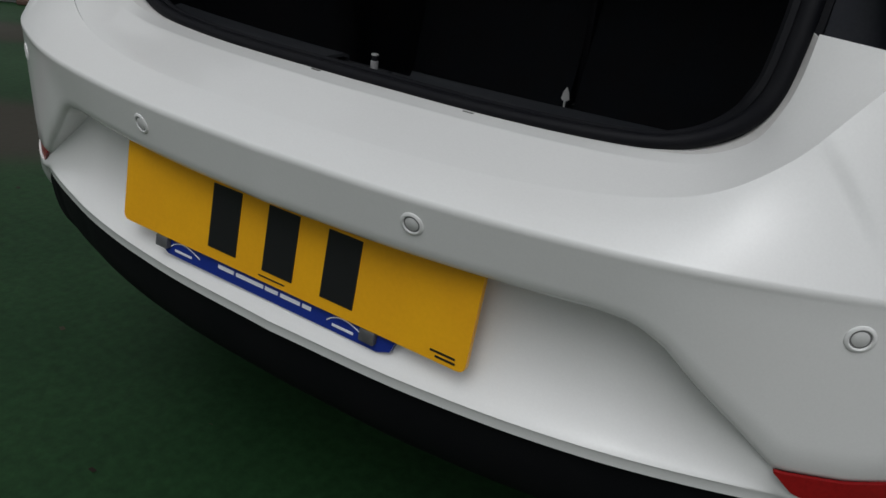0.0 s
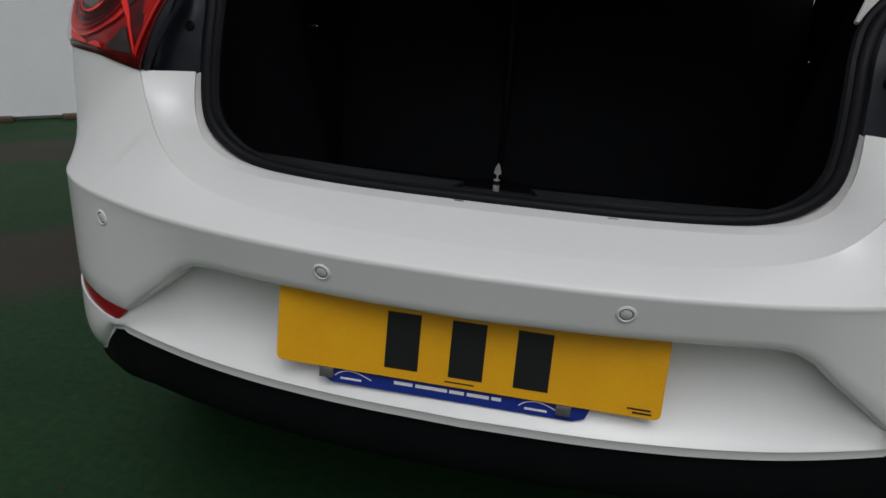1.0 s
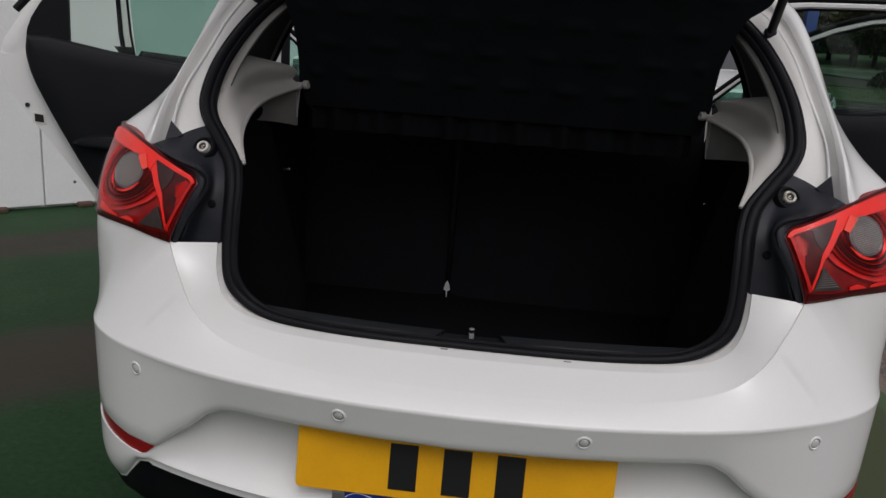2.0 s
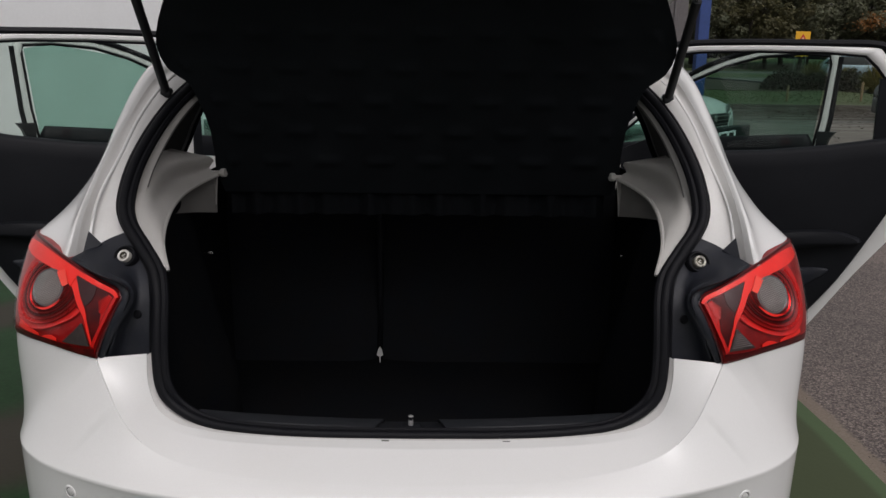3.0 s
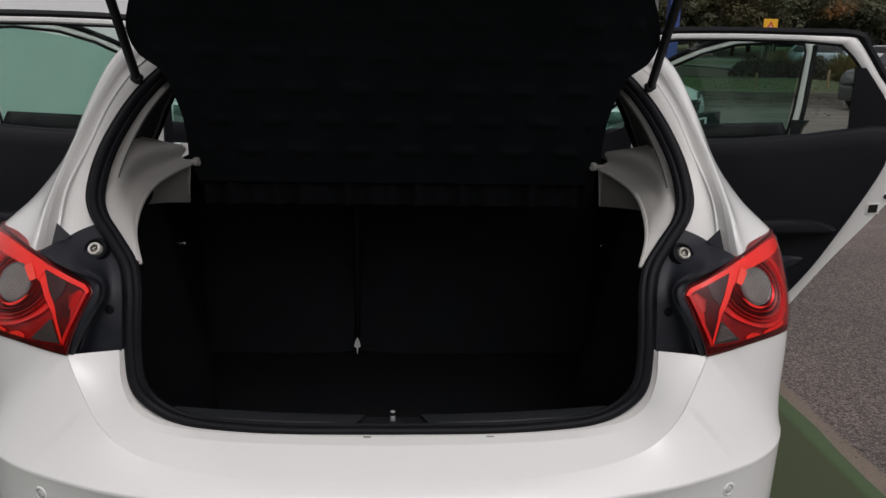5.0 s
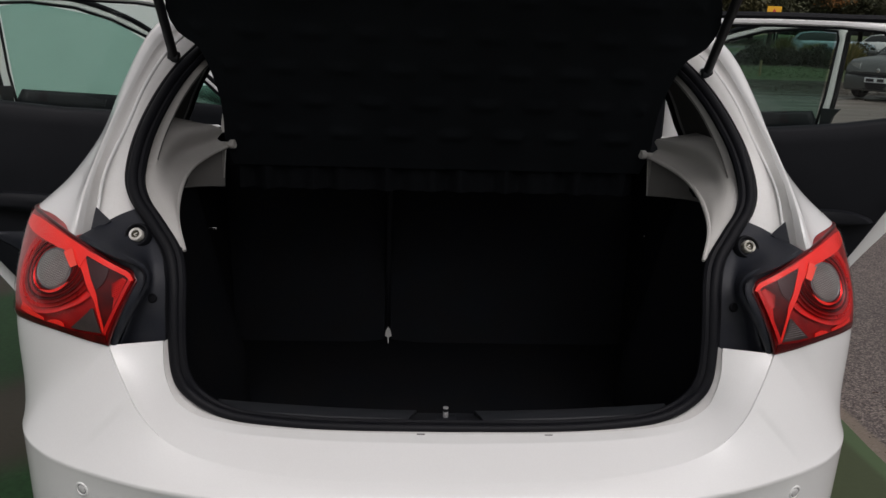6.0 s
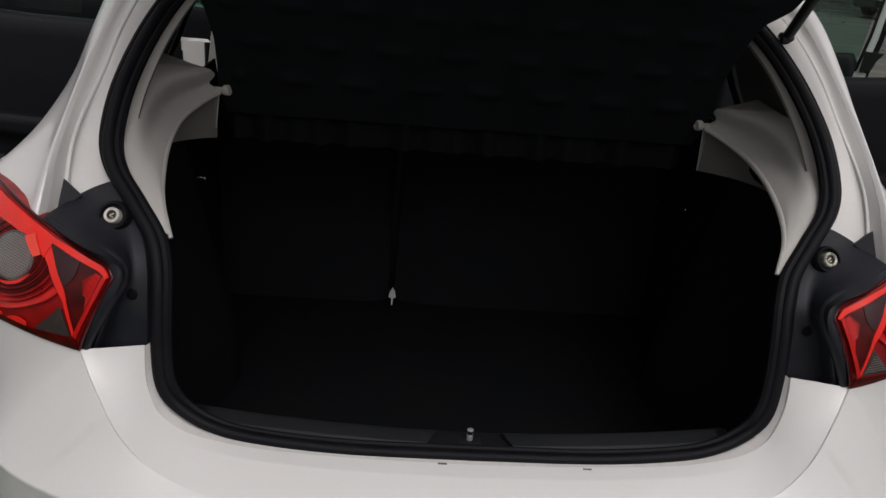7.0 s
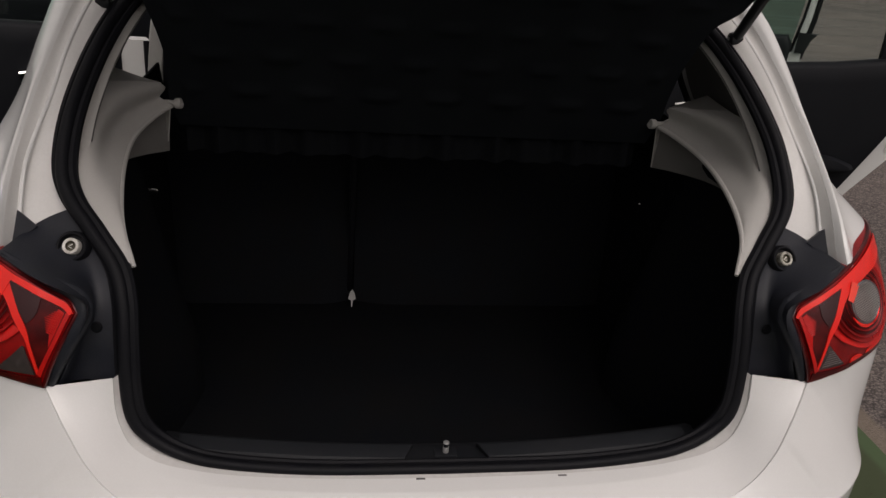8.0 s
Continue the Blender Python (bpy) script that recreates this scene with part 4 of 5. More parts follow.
for side in (-1, 1):
    ks = [spline(flip(k, side), 30) for k in (S_CURVE, L_CURVE, V_CURVE, A_CURVE)]
    cover = part("side_cover", grid(across(ks, 15), .003), GREY, car, "light grey plastic side cover in the boot")
    topk = [spline(flip([(.540, .535, 1.176), (.562, .630, 1.168), (.590, .735, 1.158)], side), 8), spline(flip([(.469, .632, 1.153), (.506, .662, 1.154), (.560, .712, 1.156)], side), 8)]
    part("ledge", grid(across(topk, 4), .003), GREY, cover)
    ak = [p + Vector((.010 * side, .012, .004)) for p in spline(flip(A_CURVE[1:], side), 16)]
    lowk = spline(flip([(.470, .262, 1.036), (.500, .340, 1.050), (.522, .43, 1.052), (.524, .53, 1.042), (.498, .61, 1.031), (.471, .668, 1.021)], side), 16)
    # shade under the overhang is in this face's darker colour
    part("lower_face", grid(across([ak, [a.lerp(b, .5) + Vector((.45 * (a - b).length * side * min(1, (len(ak) - 1 - k) / 5), 0, 0)) for k, (a, b) in enumerate(zip(ak, lowk))], lowk], 6), .003), SHADED_GREY, cover, "grey recess below the shelf support, shade painted into its colour")
    part("arch_edge", tube(spline(flip(A_CURVE, side), 24), [.0032 + .0013 * min(1, k / 8) for k in range(25)], 8), GREY, cover)
    end = [flip([(.469, .632, 1.153), (.478, .643, 1.128), (.458, .648, 1.113), (.471, .668, 1.021)], side), flip([(.590, .735, 1.156), (.596, .745, 1.128), (.600, .75, 1.113), (.60, .76, 1.021)], side)]
    part("end_face", grid(across(end, 6), .003), GREY, cover)
    pm = facing((.462 * side, .648, 1.117), (-side, -.25, .05))
    part("shelf_peg", lathe([(.0052, -.006), (.0052, .012), (.0092, .0135), (.0098, .015), (.0098, .0225), (.0088, .0245), (.004, .0245), (.003, .0230), (0, .0230)], 18, pm), GREY, cover, "grey parcel shelf pivot peg")
    p0 = spline(flip([(.546, .345, 1.115), (.543, .41, 1.168), (.526, .50, 1.236), (.498, .60, 1.292), (.445, .67, 1.335)], side), 16)
    p1 = [p + Vector((-.021 * side, .016, -.004)) for p in p0]
    part("pillar_edge", grid([p0, p1], .004), GREY, car, "light grey edge of the pillar trim")
    e0 = spline(flip([(.640, .80, 1.06), (.600, .845, 1.150), (.575, .86, 1.215), (.538, .875, 1.280), (.47, .89, 1.345)], side), 16)
    pil = [p1, [p.lerp(q, .45) + Vector((.022 * side, 0, 0)) for p, q in zip(p0, e0)], e0]
    # darker than its edge strip: the inward face's shade is put into the colour
    part("pillar_trim", grid(across(pil, 8), .003), GREY_DARK, car, "grey rear pillar trim with shade in its colour")
    e1 = [p + Vector((.004 * side, .035, 0)) for p in e0]
    part("door_aperture", grid([e0, e1], .004), WHITE, car, "white edge of the rear door opening")
    part("aperture_seal", tube([p + Vector((0, .012, 0)) for p in e1], .010, 8), RUBBER, car, "black rubber door opening seal")

# side panels, roof, tailgate and the rest of the shell
SIDE_X = [(.30, .745), (.55, .752), (.70, .752), (.87, .756), (.95, .757), (1.04, .752)]
for side in (-1, 1):
    rows = []
    for k in range(25):
        y = .415 + .585 * k / 24
        arch = .31 + math.sqrt(max(0, .335 ** 2 - (y - .74) ** 2)) if abs(y - .74) < .335 else .33
        rows.append([Vector((lerp_table(SIDE_X, z) * side, y, z)) for z in [arch + (1.034 - arch) * j / 10 for j in range(11)]])
    part("quarter_panel", grid(rows, .003), WHITE, car, "white rear quarter panel")
    part("sill", box((.10, 1.75, .14), (.73 * side, 1.90, .30), .03), WHITE, car)
    post = [Vector((x * side, y, z)) for x, y, z in ((.715, 1.73, .34), (.715, 1.73, .80), (.695, 1.72, 1.02), (.650, 1.71, 1.25), (.605, 1.70, 1.42))]
    rows = [[p + Vector((dx * side, dy, 0)) for dx, dy in ((.0, -.07), (-.035, -.065), (-.050, -.04), (-.050, .04), (-.035, .065), (.03, .07))] for p in spline(post, 14)]
    pillar = part("centre_pillar", grid(rows[:9], 0, None, True), GREY, car, "light grey trimmed centre pillar")
    part("upper_trim", grid(rows[8:], 0, None, True), BLACK, pillar, "black upper pillar trim")
    rows = []
    for k in range(31):
        y = 2.72 + 1.18 * k / 30
        w = .765 - .12 * max(0, (k - 18) / 12) ** 2
        arch = .31 + math.sqrt(max(0, .335 ** 2 - (y - 3.21) ** 2)) if abs(y - 3.21) < .335 else .30
        rows.append([Vector((w * side, y, arch + (.92 - arch) * j / 6)) for j in range(7)])
    part("front_wing", grid(rows, .003), WHITE, car)
    pil = [Vector((.62 * side, 2.10, 1.41)), Vector((.66 * side, 2.45, 1.25)), Vector((.70 * side, 2.85, .98))]
    part("windscreen_pillar", tube(pil, .035, 8), WHITE, car)
    rail = spline([(.575 * side, .85, 1.418), (.60 * side, 1.3, 1.445), (.60 * side, 1.8, 1.44), (.62 * side, 2.12, 1.41)], 16)
    part("roof_rail", tube(rail, .03, 8), WHITE, car)
rows = []
for k in range(17):
    y = .74 + 1.40 * k / 16
    zc = 1.425 + .035 * math.sin(math.pi * min(1, .25 + .65 * k / 16)) - .03 * (k / 16) ** 4
    hw = .50 + .09 * min(1, k / 3)
    rows.append([Vector((hw * math.sin(a), y, zc - .03 * (1 - math.cos(a)))) for a in [math.pi * (j / 12 - .5) for j in range(13)]])
part("roof", grid(rows, .02, (0, 0, -1)), WHITE, car, "white car roof")
rows = [[Vector((x * (1 + .12 * t), 2.12 + .78 * t - .25 * (x * x), 1.415 - .47 * t)) for x in [-.60 + .1 * j for j in range(13)]] for t in [k / 8 for k in range(9)]]
part("windscreen", grid(rows, .004), WINDSCREEN, car, "clear windscreen")
rows = [[Vector((x, 2.82 + 1.10 * t - .10 * (x / .72) ** 2 * (1 - t) - .18 * (x / .72) ** 4 * t, .955 - .16 * t ** 1.6 - .03 * (x / .72) ** 2)) for x in [-.74 + 1.48 * j / 14 for j in range(15)]] for t in [k / 12 for k in range(13)]]
part("bonnet", grid(rows, .006), WHITE, car, "white bonnet")
rows = [[Vector((x, 3.90 + .13 * math.sin(math.pi * t) - .30 * (abs(x) / .74) ** 3, .80 - .55 * t)) for x in [-.74 + 1.48 * j / 16 for j in range(17)]] for t in [k / 8 for k in range(9)]]
part("front_bumper", grid(rows, .006), WHITE, car)
part("cabin_floor", box((1.36, 2.9, .03), (0, 2.2, .29), .01), BLACK, car)
part("underbody", box((1.10, .95, .02), (0, .80, .335), .006), RUBBER, car)
part("bulkhead", box((1.36, .06, .62), (0, 2.86, .62), .02), BLACK, car)
part("dashboard", box((1.30, .34, .30), (0, 2.62, .86), .08, None, None, 3), BLACK, car)
for x in (-.36, .36):
    part("front_seat", box((.48, .16, .66), (x, 1.93, .78), .06, pose(0, 0, 0), None, 3), SEAT, car, "black fabric front seat")
    part("headrest", box((.25, .09, .16), (x, 1.86, 1.22), .04, None, None, 3), SEAT, car)

for x in (-.73, .73):
    for y in (.74, 3.21):
        m = Matrix.Translation((x, y, .30)) @ pose(0, 0, 0, 0, 90 if x > 0 else -90, 0)
        wheel = part("wheel", lathe([(.20, -.09), (.285, -.09), (.298, -.07), (.300, 0), (.298, .055), (.285, .075), (.20, .07)], 36, m), TYRE, car, "black tyre on alloy wheel")
        part("rim", lathe([(0, .03), (.05, .035), (.06, .02), (.17, .03), (.20, .06), (.205, .07), (.20, -.08), (.10, -.02), (0, -.02)], 30, m), ALLOY, wheel)

# tailgate, raised on two struts
def gate_point(u, v, drop):
    """u across (-1 to 1), v from the hinge to the lower edge."""
    w = (.49 + .16 * v) if v < .6 else (.586 - .10 * (v - .6))
    y = .72 - .95 * v * math.cos(radians(22)) + .03 * v
    z = 1.45 + .95 * v * math.sin(radians(22)) + .06 * math.sin(math.pi * v) - .03 * u * u
    return Vector((u * w, y, z - drop))


rows = [[gate_point(j / 8 - 1, k / 14, 0) for j in range(17)] for k in range(15)]
gate = part("tailgate", grid(rows, .03, (0, -.3, -1)), WHITE, car, "white tailgate raised wide open")
rows = [[gate_point((j / 8 - 1) * .84, .12 + .42 * k / 8, -.006) for j in range(17)] for k in range(9)]
part("rear_window", grid(rows, .005), pane("dark_glass", (.25, .28, .27)), gate, "tinted rear window")
rows = [[gate_point((j / 8 - 1) * .86, .56 + .40 * k / 8, .035) for j in range(17)] for k in range(9)]
part("gate_trim", grid(rows, .01, (0, -.3, -1)), BLACK, gate, "black inner trim of the tailgate")
for side in (-1, 1):
    lo, hi = Vector((.537 * side, .572, 1.297)), Vector((.524 * side, .285, 1.618))
    d = (hi - lo)
    strut = part("gas_strut", tube([lo, lo + d * .60], .0095, 10), BLACK, car, "black tailgate gas strut")
    part("strut_rod", tube([lo + d * .58, hi], .005, 8), STEEL, strut)
    part("strut_ball", lathe([(.004, -.012), (.012, -.010), (.015, 0), (.012, .010), (0, .014)], 12, Matrix.Translation(lo) @ pose(0, 0, 0, 0, 90 * side, 0)), BLACK, strut)

# ---- doors ----
def door_frame(hinge, degrees, side):
    """Local x runs from the hinge to the free edge, y towards the inside of the door, z up."""
    a = radians(degrees)
    dx, dy = Vector((math.sin(a) * side, -math.cos(a), 0)), Vector((-math.cos(a) * side, -math.sin(a), 0))
    return Matrix(((dx.x, dy.x, 0, hinge[0] * side), (dx.y, dy.y, 0, hinge[1]), (0, 0, 1, 0), (0, 0, 0, 1)))


def smooth_loop(points, n):
    p = [Vector((*q, 0)) for q in points]
    k = len(p)
    out = []
    for i in range(k):
        a, b, c, d = p[(i - 1) % k], p[i], p[(i + 1) % k], p[(i + 2) % k]
        for j in range(n):
            t = j / n
            q = 0.5 * ((2 * b) + (c - a) * t + (2 * a - 5 * b + 4 * c - d) * t * t + (3 * b - a - 3 * c + d) * t ** 3)
            out.append((q.x, q.y))
    return out


def relief(outline, n0, n1, m, bulge):
    """A padded panel: the outline, its middle swollen in steps towards n1."""
    cx, cz = sum(p[0] for p in outline) / len(outline), sum(p[1] for p in outline) / len(outline)
    rows = []
    for f, h in ((1, 0), (1, .5), (.985, .8), (.95, 1.0), (.80, 1.0 + bulge * .3), (.5, 1.0 + bulge), (.25, 1 + bulge), (.02, 1 + bulge)):
        rows.append([m @ Vector((cx + (s - cx) * f, n0 + (n1 - n0) * h, cz + (z - cz) * f)) for s, z in outline])
    return grid(rows, 0, None, True)


def rear_door(side):
    m = door_frame((.80, 1.72), 67, side)
    low = [(-.09, .31)] + [(p.x, p.y) for p in spline([(.44, .31, 0), (.535, .39, 0), (.61, .50, 0), (.715, .67, 0), (.825, .83, 0), (.905, .95, 0), (.942, 1.04, 0), (.940, 1.085, 0)], 28)] + [(.88, 1.085), (.4, 1.045), (-.09, 1.01)]
    drop, hinge = (-.006, -.092) if side > 0 else (0, 0)
    door = part("rear_door", prism(low, -.055, .0, m, None, .006), WHITE, car, "open white rear door with black inner panel")
    outer = [(.030, .97), (.030, 1.425), (.15, 1.437), (.35, 1.440), (.55, 1.438), (.712, 1.431), (.742, 1.393), (.798, 1.308), (.870, 1.213), (.926, 1.130), (.940, 1.07), (.80, 1.04), (.4, 1.0)]
    inner = [(.082, 1.0), (.076, 1.402), (.16, 1.413), (.35, 1.417), (.55, 1.415), (.672, 1.406), (.710, 1.370), (.764, 1.296), (.818, 1.205), (.848, 1.13), (.852, 1.10), (.70, 1.06), (.4, 1.02)]
    outer, inner = [[(s, z + (drop if z > 1.3 else 0)) for s, z in loop] for loop in (outer, inner)]
    part("window_frame", ring(outer, inner, -.045, -.002, m), WHITE, door)
    part("window_channel", tube([m @ Vector((s, -.012, z)) for s, z in inner[1:-1]], .0065, 6), RUBBER, door, "black rubber glass channel")
    top = spline([(.02, 1.428, 0), (.15, 1.442, 0), (.35, 1.446, 0), (.55, 1.444, 0), (.712, 1.439, 0), (.752, 1.398, 0), (.810, 1.312, 0), (.884, 1.226, 0)], 40)
    part("door_seal", tube([m @ Vector((p.x, -.014, p.y + drop)) for p in top], .0125, 8), RUBBER, door, "black rubber door seal")
    part("corner_panel", prism([(.722, 1.330), (.726, 1.10), (.854, 1.09), (.857, 1.13), (.852, 1.168), (.838, 1.205), (.812, 1.248), (.780, 1.292), (.752, 1.330)], -.03, .004, m, None, .004), DOOR_BLACK, door, "black window corner panel")
    part("glass", prism([(.06, 1.0), (.06, 1.40), (.35, 1.415), (.66, 1.405), (.75, 1.30), (.76, 1.07), (.4, 1.02)], -.036, -.032, m), PANE_CLEAR, door, "green-tinted door glass")
    card = [(.100, .36)] + [(p.x, p.y) for p in spline([(.42, .36, 0), (.50, .43, 0), (.565, .505, 0), (.665, .652, 0), (.750, .815, 0), (.818, .960, 0), (.846, 1.035, 0), (.857, 1.10, 0), (.850, 1.150, 0)], 32)] + [ (.79, 1.150), (.70, 1.132), (.60, 1.112), (.40, 1.085), (.20, 1.070), (.100, 1.060)]
    panel = part("door_card", relief(card, .002, .045, m, .25), DOOR_BLACK, door, "black moulded inner door panel")
    part("hinge_panel", prism([(hinge, .90), (hinge, 1.06), (.000, 1.10), (.000, 1.41), (.028, 1.415), (.028, .90)], -.03, .004, m, None, .003), DOOR_BLACK, door, "black strip beside the window frame")
    part("hinge_panel", prism([(-.004, .36), (-.004, .985), (.108, .995), (.108, .36)], -.03, .006, m, None, .003), DOOR_BLACK, door, "black front edge of the door panel")
    part("hinge_seal", tube([m @ Vector((-.078, .006, .33 + .068 * k)) for k in range(11)], .009, 6), RUBBER, door)
    pull = smooth_loop([(.10, .70), (.30, .725), (.50, .757), (.62, .783), (.725, .806), (.66, .832), (.56, .830), (.40, .805), (.20, .77)], 4)
    part("armrest", relief(pull, .04, .085, m, .2), DOOR_BLACK, panel)
    hollow = smooth_loop([(.30, .60), (.50, .60), (.60, .66), (.64, .70), (.56, .70), (.40, .67)], 4)
    part("door_pocket", relief(hollow, .045, .06, m, .3), TRIM_BLACK, panel)
    part("door_handle", tube([m @ Vector((s, .062, z)) for s, z in ((.16, .93), (.22, .945), (.28, .94))], .011, 8, .6), STEEL, panel, "chrome inner door handle")
    part("latch", prism([(.818, .862), (.846, .866), (.846, .892), (.820, .888)], -.002, .0035, m), INK, door, "dark door latch slot")
    part("latch_plate", ring([(.812, .856), (.852, .861), (.852, .898), (.814, .894)], [(.818, .862), (.846, .866), (.846, .892), (.820, .888)], -.001, .0028, m), INNER_WHITE, door)
    part("latch", lathe([(0, .0035), (.0075, .0033), (.0085, -.002)], 16, m @ Matrix.Translation((.866, 0, .920)) @ pose(0, 0, 0, -90, 0, 0)), INK, door, "dark round bump stop hole")


def front_door(side):
    m = door_frame((.80, 2.80), 52.2 if side > 0 else 49, side)
    low = [(.0, .31), (.92, .31), (1.02, .45), (1.06, .75), (1.07, 1.02), (.0, .93)]
    door = part("front_door", prism(low, -.055, .0, m, None, .006), WHITE, car, "open white front door")
    outer = [(.0, .92), (.28, 1.16), (.49, 1.312), (.635, 1.378), (.78, 1.418), (.95, 1.432), (1.08, 1.425), (1.095, 1.38), (1.08, 1.15), (1.06, 1.0), (.6, .97)]
    inner = [(.08, .955), (.30, 1.153), (.496, 1.289), (.639, 1.354), (.78, 1.395), (.945, 1.410), (1.055, 1.403), (1.064, 1.37), (1.048, 1.15), (1.028, 1.02), (.6, .985)]
    part("window_frame", ring(outer, inner, -.045, -.008, m), WHITE, door)
    part("window_channel", tube([m @ Vector((s, -.016, z)) for s, z in inner[:-1]], .0075, 6), RUBBER, door, "black rubber glass channel")
    top = spline([(.0, .925, 0), (.28, 1.167, 0), (.49, 1.32, 0), (.635, 1.387, 0), (.78, 1.427, 0), (.95, 1.441, 0), (1.085, 1.434, 0)], 30)
    part("door_seal", tube([m @ Vector((p.x, -.014, p.y)) for p in top], .011, 8), RUBBER, door, "black rubber door seal")
    back = [(1.098, 1.40, 0), (1.086, 1.15, 0), (1.066, 1.0, 0)]
    part("door_seal", tube([m @ Vector((p[0], -.014, p[1])) for p in back], .010, 8), RUBBER, door)
    part("glass", prism([(.08, .95), (.30, 1.15), (.63, 1.355), (.95, 1.41), (1.05, 1.39), (1.02, 1.02), (.6, .99)], -.030, -.026, m), PANE, door, "green-tinted door glass")
    card = [(.04, .36), (.88, .36), (.97, .48), (1.01, .75), (1.03, 1.05), (1.01, 1.085), (.8, 1.065), (.5, 1.035), (.04, .97)]
    panel = part("door_card", relief(card, .002, .045, m, .25), DOOR_BLACK, door, "black moulded inner door panel")
    part("belt_corner", prism([(1.045, 1.02), (1.08, 1.03), (1.092, 1.07), (1.112, 1.098), (1.045, 1.098)], -.03, .01, m, None, .003), BLACK, door)
    ms = Matrix.Translation(m @ Vector((.16, -.13, 1.02)))
    mir = part("door_mirror", box((.20, .09, .13), (0, 0, 0), .035, ms, None, 3), WHITE, door, "white door mirror")
    part("mirror_glass", box((.16, .004, .10), (0, -.046, 0), .001, ms), STEEL, mir)


for side in (-1, 1):
    rear_door(side)
    front_door(side)

# ---- parcel shelf, tilted up by the tailgate cords ----
shelf = thing("parcel_shelf", (0, .66, 1.115), "black felt parcel shelf tilted up inside the boot", "parcel shelf")
TILT = radians(62)


def shelf_at(u, v, h):
    """u across in metres, v along the shelf from its pivot, h off its underside."""
    return Vector((u, .655 - v * math.cos(TILT) + h * math.sin(TILT), 1.105 + v * math.sin(TILT) + h * math.cos(TILT)))


HALF = [(-.04, .449), (.0, .457), (.028, .460), (.07, .456), (.128, .455), (.166, .460), (.204, .467), (.236, .476), (.248, .483), (.262, .500), (.276, .515), (.301, .525), (.326, .528), (.352, .524), (.386, .512), (.44, .487), (.485, .446), (.509, .379)]
rows = []
for k in range(101):
    v = -.04 + .549 * k / 100
    w = lerp_table(HALF, v)
    line = round((v - .05) / .078)
    row = []
    for j in range(141):
        u = w * (j / 70 - 1)
        # staggered rows of short quilted swellings
        near = ((u + (.029 if line % 2 else -.029)) / .116 + .5) % 1 - .5
        swell = math.exp(-((v - .05 - .078 * line) / .013) ** 2) * math.exp(-(near / .27) ** 4) if .02 < v < .47 and abs(u) < w - .03 else 0
        row.append(shelf_at(u, v, -.006 * swell + .0025 * noise.noise(Vector((u * 7, v * 7, 3)))))
    rows.append(row)
part("board", grid(rows, .018, (0, math.sin(TILT), math.cos(TILT))), FELT, shelf)
for side in (-1, 1):
    part("lift_cord", tube([shelf_at(.46 * side, .44, .01), Vector((.48 * side, .02, 1.72))], .002, 6), RUBBER, shelf)
rows = []
for k in range(5):
    z = 1.016 + .09 * k / 4
    rows.append([Vector((x, .690 + .014 * math.sin(x * 95) * math.sin(x * 23 + 1), z)) for x in [-.44 + .88 * j / 120 for j in range(121)]])
part("front_flap", grid(rows, .006, (0, 1, 0)), FLAP, shelf, "pleated grey felt flap")


# ---- the place round the car ----
ground_rows = [[Vector((x, y, -.006)) for x in (-400, -60, -20, -8, 0, 8, 20, 60, 400)] for y in (-400, -60, -20, -8, 0, 8, 20, 60, 400)]
ground = link("ground", grid(ground_rows, .3, (0, 0, -1)), ASPHALT)
tagged(ground, "brown-grey worn asphalt yard with damp patches", "ground", kind="structure")

# the green painted bay, with an uneven right edge
rows = []
for j in range(161):
    y = -14 + 30 * j / 160
    right = 1.572 + .015 * noise.noise(Vector((y * 1.3, 0, 0))) + .012 * noise.noise(Vector((y * 6, 5, 0)))
    rows.append([Vector((-16 + (right + 16) * i / 12, y, .0)) for i in range(13)])
bay = link("painted_bay", grid(rows, .003, (0, 0, -1)), GREEN)
tagged(bay, "worn green painted ground with brown patches", "painted ground", kind="structure")

# white wall, oblique to the car, of tall panels with a gutter foot
W0, W1 = Vector((-11.0, -4.5, 0)), Vector((-.7, 5.58, 0))
wd = (W1 - W0).normalized()
out_ = Vector((-wd.y, wd.x, 0))
length = (W1 - W0).length
WM = Matrix(((wd.x, out_.x, 0, W0.x), (wd.y, out_.y, 0, W0.y), (0, 0, 1, 0), (0, 0, 0, 1)))
seam_at = (Vector((-2.87, 3.465, 0)) - W0).dot(wd)
bm = bmesh.new()
wall = link("wall_white", box((length, .22, 5.0), (length / 2, .14, 2.5), .004, WM, bm), WALL, smooth=False)
tagged(wall, "tall white rendered wall with vertical seams", "wall", kind="structure")
edges = [0.0] + [seam_at + 3.66 * k for k in range(-3, 2) if 0.3 < seam_at + 3.66 * k < length - .3] + [length]
for a, b in zip(edges, edges[1:]):
    part("panel", box((b - a - .010, .034, 4.96), ((a + b) / 2, .017, 2.50), .004, WM), WALL, wall, smooth=False)
for k in range(9):
    s = seam_at - 1.9 + k * .41 + random.uniform(-.1, .1)
    part("rubble", box((random.uniform(.05, .14), .05, .035), (s, -.02, .014), .010, WM @ pose(0, 0, 0, 0, 0, 0)), material("brown_rubble_%d" % k, (.085, .05, .035), .8) if k == 0 else bpy.data.materials["brown_rubble_0"], wall, smooth=False)
for ds, z in ((.18, .16), (-.95, .22), (.55, .2)):
    part("fixing", lathe([(0, .006), (.008, .005), (.011, 0)], 10, WM @ Matrix.Translation((seam_at + ds, .0, z)) @ pose(0, 0, 0, 90, 0, 0)), STEEL, wall)

